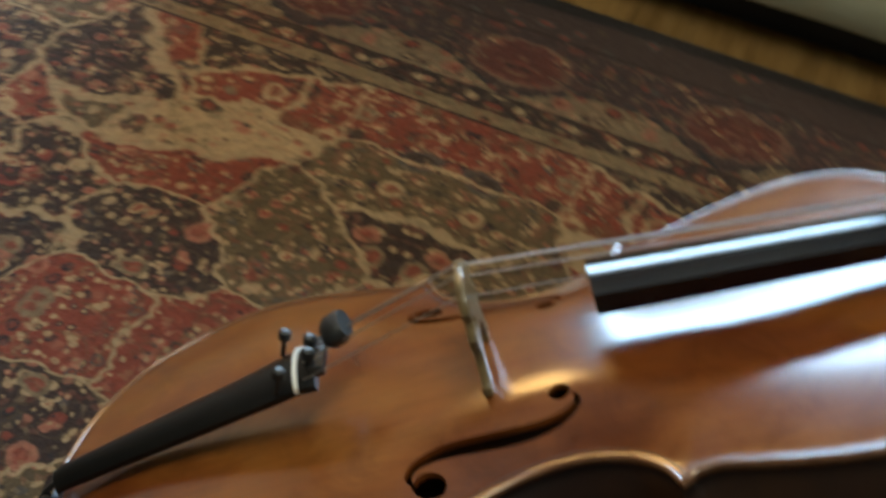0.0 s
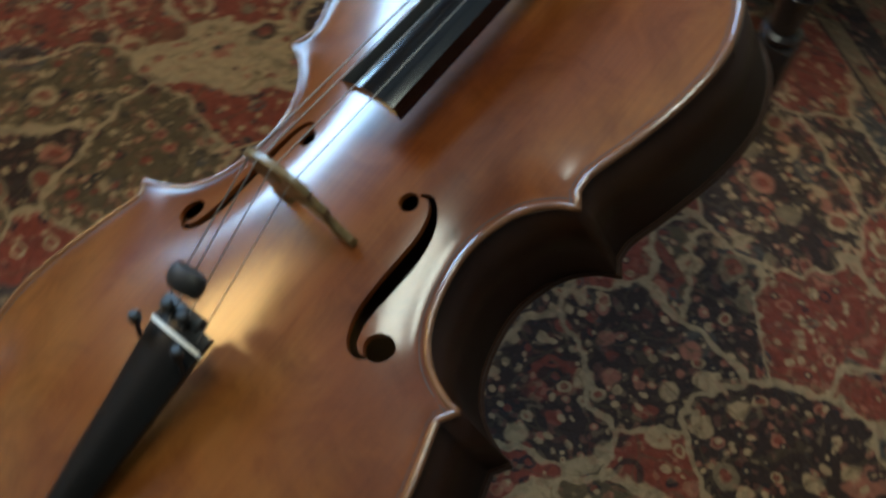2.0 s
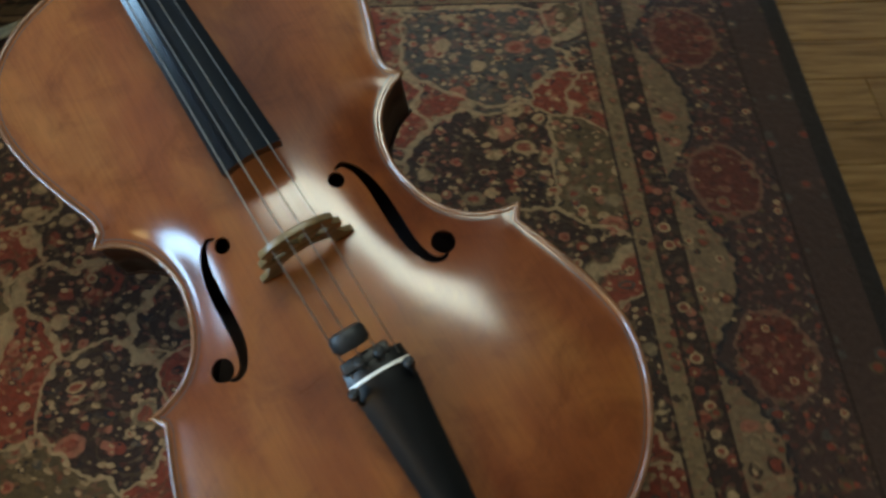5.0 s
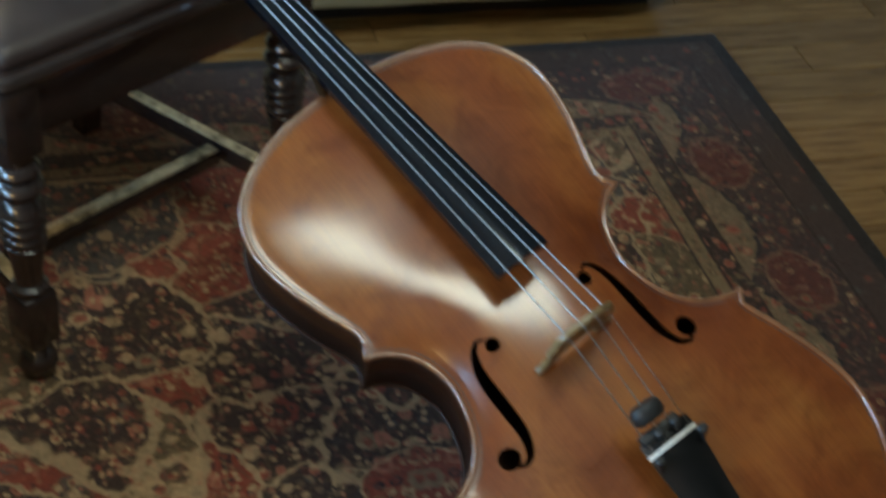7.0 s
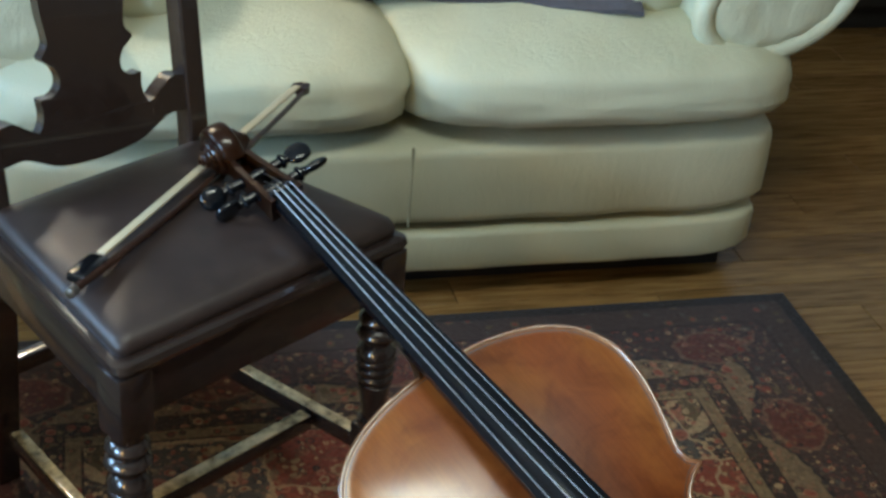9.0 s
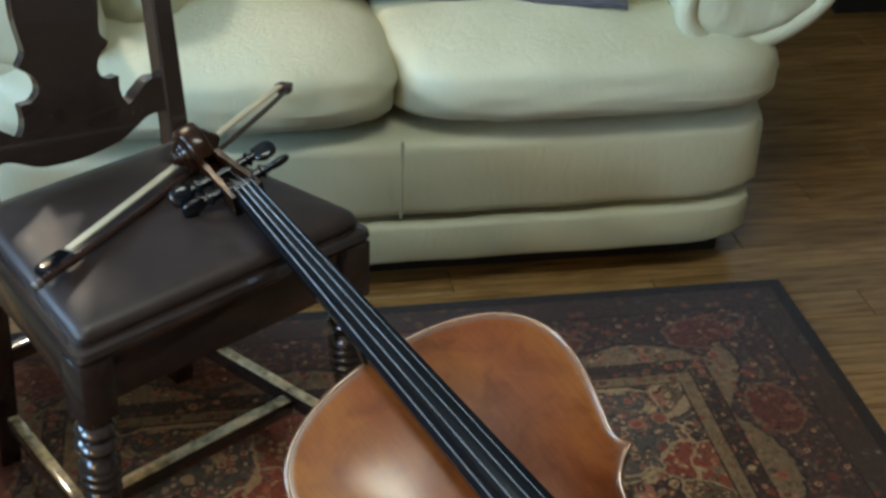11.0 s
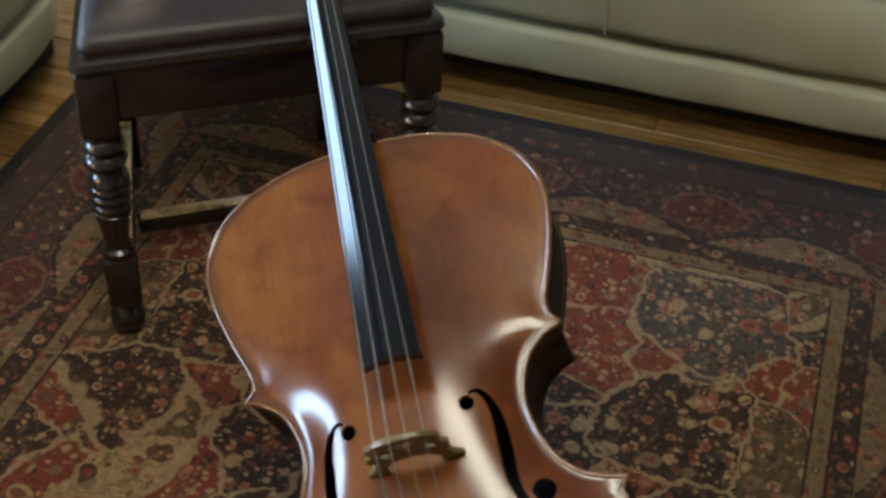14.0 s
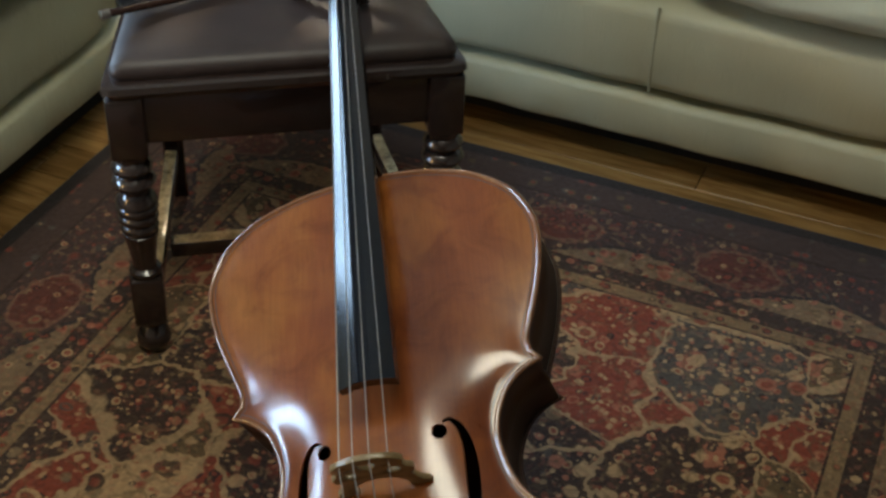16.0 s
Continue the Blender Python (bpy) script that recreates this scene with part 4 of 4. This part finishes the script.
half = [(0.0, 0.0870), (0.012, 0.0860), (0.024, 0.0815), (0.033, 0.0745), (0.0350, 0.068), (0.0310, 0.060), (0.0345, 0.053), (0.0400, 0.046), (0.0385, 0.038),
        (0.0330, 0.034), (0.0355, 0.024), (0.0400, 0.010), (0.0460, 0.005), (0.0465, 0.0), (0.0270, 0.0), (0.0275, 0.005), (0.0265, 0.016), (0.0200, 0.026), (0.010, 0.0315), (0.0, 0.033)]
half = [(x, y * 0.89) for x, y in half]
rimline = half + [(-x, y) for x, y in reversed(half[1:-1])]
HOLES = 0.89
heart = [(0.0, 0.0735), (0.006, 0.0775), (0.0100, 0.0730), (0.0085, 0.0655), (0.0030, 0.0590), (0.0, 0.0500), (-0.0030, 0.0590), (-0.0085, 0.0655), (-0.0100, 0.0730), (-0.006, 0.0775)]
heart = [(x, y * HOLES) for x, y in heart]
eyes = [arc_pts(s * 0.0215, 0.0445, 0.0082, 0.0070, 0, 2 * math.pi * 15 / 16, 15) for s in (-1, 1)]
slots = [[(s * x, y * HOLES) for x, y in ((0.0150, 0.068), (0.0235, 0.0655), (0.0250, 0.0610), (0.0150, 0.0635))] for s in (-1, 1)]
bridge_m = Matrix.Translation((0.003, BR_Y, 0.0265)) @ Matrix.Rotation(radians(90 - 1), 4, "X")
part("bridge", fretted([rimline, heart, *eyes, *slots], 0.0065, 0.0010, bridge_m), M_BRIDGE, cello, "pale fretted maple bridge")

# tailpiece, saddle cord, fine tuners, mute
TP = [(0.0285, 0.248, 0.064), (0.0295, 0.236, 0.065), (0.0285, 0.215, 0.061), (0.0245, 0.17, 0.052), (0.021, 0.12, 0.043), (0.0165, 0.07, 0.033), (0.014, 0.028, 0.025), (0.012, 0.020, 0.022)]
secs = []
for w, y, z in TP:
    loop = []
    for k in range(9):
        a = -1 + k / 4
        loop.append(Vector((0.002 + 0.004 * min(1.0, y / 0.23) + a * w, y, z + 0.006 - 0.009 * a * a)))
    for k in range(5):
        a = 1 - k / 2
        loop.append(Vector((0.002 + 0.004 * min(1.0, y / 0.23) + a * w * 0.96, y, z - 0.008 - 0.0 * a)))
    secs.append(loop)
part("tailpiece", loft(secs), M_TAIL, cello, "black ebony tailpiece with white fret line", 35)
loops = []
for k in range(13):
    a = -1 + k / 6
    zz = 0.0648 + 0.0058 - 0.009 * a * a
    loops.append([Vector((0.006 + a * 0.0295, 0.2315, zz - 0.002)), Vector((0.006 + a * 0.0295, 0.2355, zz - 0.002)),
                  Vector((0.006 + a * 0.0290, 0.2350, zz + 0.0018)), Vector((0.006 + a * 0.0290, 0.2320, zz + 0.0018))])
part("tail_fret", loft(loops), M_IVORY, cello, "white tailpiece fret")
part("saddle", boxed((0.040, 0.012, 0.016), (0, 0.008, 0.006), 0.003), M_EBONY, cello)
part("tail_cord", tube([(0.006, 0.022, 0.022), (0.006, 0.008, 0.0155), (0.005, -0.006, 0.004), (0.0, -0.010, -0.030)], 0.0018), M_RUBBER, cello)
part("endpin_plug", lathe([(0.010, 0.0), (0.016, 0.002), (0.016, 0.010), (0.010, 0.018), (0.006, 0.022)], 20, None,
                          Matrix.Translation((0, 0.0, -0.055)) @ Matrix.Rotation(math.pi / 2, 4, "X")), M_EBONY, cello)
STR_X = [-0.0235, -0.0075, 0.0085, 0.0245]
NUT_X = [-0.0272, -0.0195, -0.0119, -0.0042]
for i, (bx, nx) in enumerate(zip(STR_X, NUT_X)):
    top = Vector((bx + 0.003, BR_Y - 0.003, 0.1052 - 0.009 * (bx / 0.0245) ** 2))
    r = (0.0008, 0.0007, 0.0006, 0.0005)[i]
    part("string", tube([(nx, 1.0405, 0.0085), top], r, 6), M_STEEL, cello, "thin steel string")
    part("string_tail", tube([top, (0.006 + bx * 0.95, 0.240, 0.0715 - 0.006 * (bx / 0.0245) ** 2)], r, 6), M_STEEL, cello)
    part("string_wind", tube([(nx, 1.0405, 0.0085), (nx, 1.06 + 0.016 * (i % 3), -0.018 - 0.006 * (i % 3))], r, 6), M_STEEL, cello)
for i, x in enumerate((-0.0235, -0.0060, 0.0130, 0.0300)):
    m = Matrix.Translation((0.002 + x, 0.222 if i in (0, 3) else 0.243, 0.070)) @ Matrix.Rotation(radians(-25), 4, "X")
    part("fine_tuner", lathe([(0.0020, -0.010), (0.0020, 0.004), (0.0048, 0.005), (0.0052, 0.011), (0.0030, 0.013)], 14, None, m), M_RUBBER, cello)
part("tuner_bar", boxed((0.046, 0.012, 0.010), (0.002, 0.250, 0.066), 0.003), M_RUBBER, cello)
part("mute", lathe([(0.0125, -0.006), (0.0150, -0.003), (0.0150, 0.004), (0.0125, 0.0075)], 24, None,
                   Matrix.Translation((-0.002, 0.268, 0.0815)) @ Matrix.Rotation(radians(-70), 4, "X") @ Matrix.Diagonal((1.15, 0.75, 1.25, 1))), M_RUBBER, cello, "black rubber mute on the strings")

# ---------------------------------------------------------------- bow
B0, B1 = Vector((-0.301, 0.966, 0.488)), Vector((0.262, 1.283, 0.466))
bow = thing("cello_bow", "cello bow with pale hair lying across the leather seat", "bow",
            Matrix.Translation(B0) @ (B1 - B0).to_track_quat("X", "Z").to_matrix().to_4x4())
BL = (B1 - B0).length
# it lies on its side: the stick towards the chair's front, the hair behind and above it
stick = [(BL * t, -0.012 + 0.012 * (2 * t - 1) ** 2, 0.0) for t in [k / 16 for k in range(17)]]
stick = [(x, yy - 0.004, z) for x, yy, z in stick]
part("stick", tube(stick, [0.0052 - 0.0015 * k / 16 for k in range(17)], 10), M_STICK, bow, "slim dark wooden stick")
part("hair", boxed((BL - 0.085, 0.0110, 0.0030), (BL / 2 + 0.030, 0.006, 0.0055), 0.0008), M_HAIR, bow, "ribbon of pale bow hair")
part("frog", boxed((0.052, 0.026, 0.013), (0.044, 0.006, 0.0), 0.004), M_EBONY, bow, "black ebony frog")
part("button", lathe([(0.0035, 0.0), (0.0062, 0.001), (0.0062, 0.012), (0.004, 0.014)], 14, None, Matrix.Translation((-0.012, -0.004, 0.0)) @ Matrix.Rotation(math.pi / 2, 4, "Y")), M_STEEL, bow)
part("tip", prism([(BL - 0.018, -0.008), (BL - 0.004, -0.010), (BL + 0.006, -0.006), (BL + 0.004, 0.010), (BL - 0.006, 0.016), (BL - 0.018, 0.014)], 0.011), M_STICK, bow, "dark carved bow tip")


# ---------------------------------------------------------------- floor lamp in the corner between the sofas
fl = thing("floor_lamp", "floor lamp with a round cream base, switched on", "lamp", ROOM @ pose(-1.63, 0.655, 0))
part("base", lathe([(0.13, 0.0), (0.135, 0.006), (0.130, 0.016), (0.10, 0.022), (0.03, 0.030), (0.014, 0.05)], 36), M_TRIM, fl, "round cream base")
part("pole", lathe([(0.011, 0.05), (0.011, 1.40)], 16), M_TRIM, fl)
shade = bmesh.new()
lathe([(0.19, 1.36), (0.192, 1.362), (0.132, 1.66), (0.130, 1.66)], 36, shade)
caps = [f for f in shade.faces if len(f.verts) > 4]
bmesh.ops.delete(shade, geom=caps, context="FACES_ONLY")
part("shade", shade, M_CURTAIN, fl, "beige cloth lampshade")

# a second lamp, lit amber, stands past the sofa's end
M_SHADE = plain_mat("amber_lit_shade", (0.7, 0.5, 0.25), 0.7, 40, 0.05)
M_SHADE.node_tree.nodes["Principled BSDF"].inputs["Emission Color"].default_value = (1.0, 0.60, 0.20, 1)
M_SHADE.node_tree.nodes["Principled BSDF"].inputs["Emission Strength"].default_value = 50.0
ta = thing("floor_lamp", "floor lamp with a glowing amber drum shade", "lamp", ROOM @ pose(-2.22, -2.50, 0))
part("base", lathe([(0.13, 0.0), (0.135, 0.006), (0.130, 0.016), (0.03, 0.030), (0.014, 0.05)], 36), M_TRIM, ta)
part("pole", lathe([(0.011, 0.05), (0.011, 1.22)], 16), M_TRIM, ta)
part("shade", lathe([(0.15, 1.18), (0.152, 1.182), (0.122, 1.46), (0.12, 1.46)], 36), M_SHADE, ta, "glowing amber lampshade")

# dark low cabinet beyond the loveseat's end
cab = thing("low_cabinet", "black low wooden cabinet standing on the oak floor", "cabinet", ROOM @ pose(1.05, 1.45, 0))
part("body", boxed((0.80, 0.44, 0.60), (0, 0.0, 0.36), 0.006), M_BLACK, cab)
part("plinth", boxed((0.74, 0.38, 0.06), (0, 0.0, 0.03), 0.003), M_BLACK, cab)
for s in (-1, 1):
    d = part("door", boxed((0.385, 0.018, 0.56), (s * 0.197, -0.229, 0.36), 0.003), M_BLACK, cab)
    part("knob", lathe([(0.006, 0.0), (0.010, 0.008), (0.012, 0.016), (0.006, 0.02)], 14, None, Matrix.Translation((s * 0.03, -0.238, 0.40)) @ Matrix.Rotation(math.pi / 2, 4, "X")), M_STEEL, d)

# ---------------------------------------------------------------- floor strips
random.seed(4)
strip_w, strip_l = 0.083, 0.95
y = Y0
row = 0
mesh_cache = {}


def strip_mesh(length):
    key = round(length, 3)
    if key not in mesh_cache:
        bm = boxed((length - 0.0015, strip_w - 0.0015, 0.016), (0, 0, -0.008), 0.0008, 1)
        me = bpy.data.meshes.new("floor_strip")
        bm.to_mesh(me)
        bm.free()
        me.materials.append(M_FLOOR)
        mesh_cache[key] = me
    return mesh_cache[key]


FX0, FX1, FY0, FY1 = -3.3, 2.0, -1.6, 1.9
while y < FY1 - 0.01:
    if y >= FY0:
        x = FX0 - (row * 0.37 % 0.95)
        while x < FX1:
            a, b = max(x, FX0), min(x + strip_l, FX1)
            if b - a > 0.05:
                ob = new("floor_strip", strip_mesh(b - a))
                ob.parent = floor
                ob.location = ((a + b) / 2, y + strip_w / 2, 0.0)
            x += strip_l
    y += strip_w
    row += 1
rest = bmesh.new()
first = Y0 + strip_w * math.ceil((FY0 - Y0) / strip_w) - 0.0015
box(rest, (FX1 - FX0, first - Y0, 0.016), ((FX0 + FX1) / 2, (Y0 + first) / 2, -0.008))
part("floor_boards", rest, M_FLOOR, floor, "", 0)
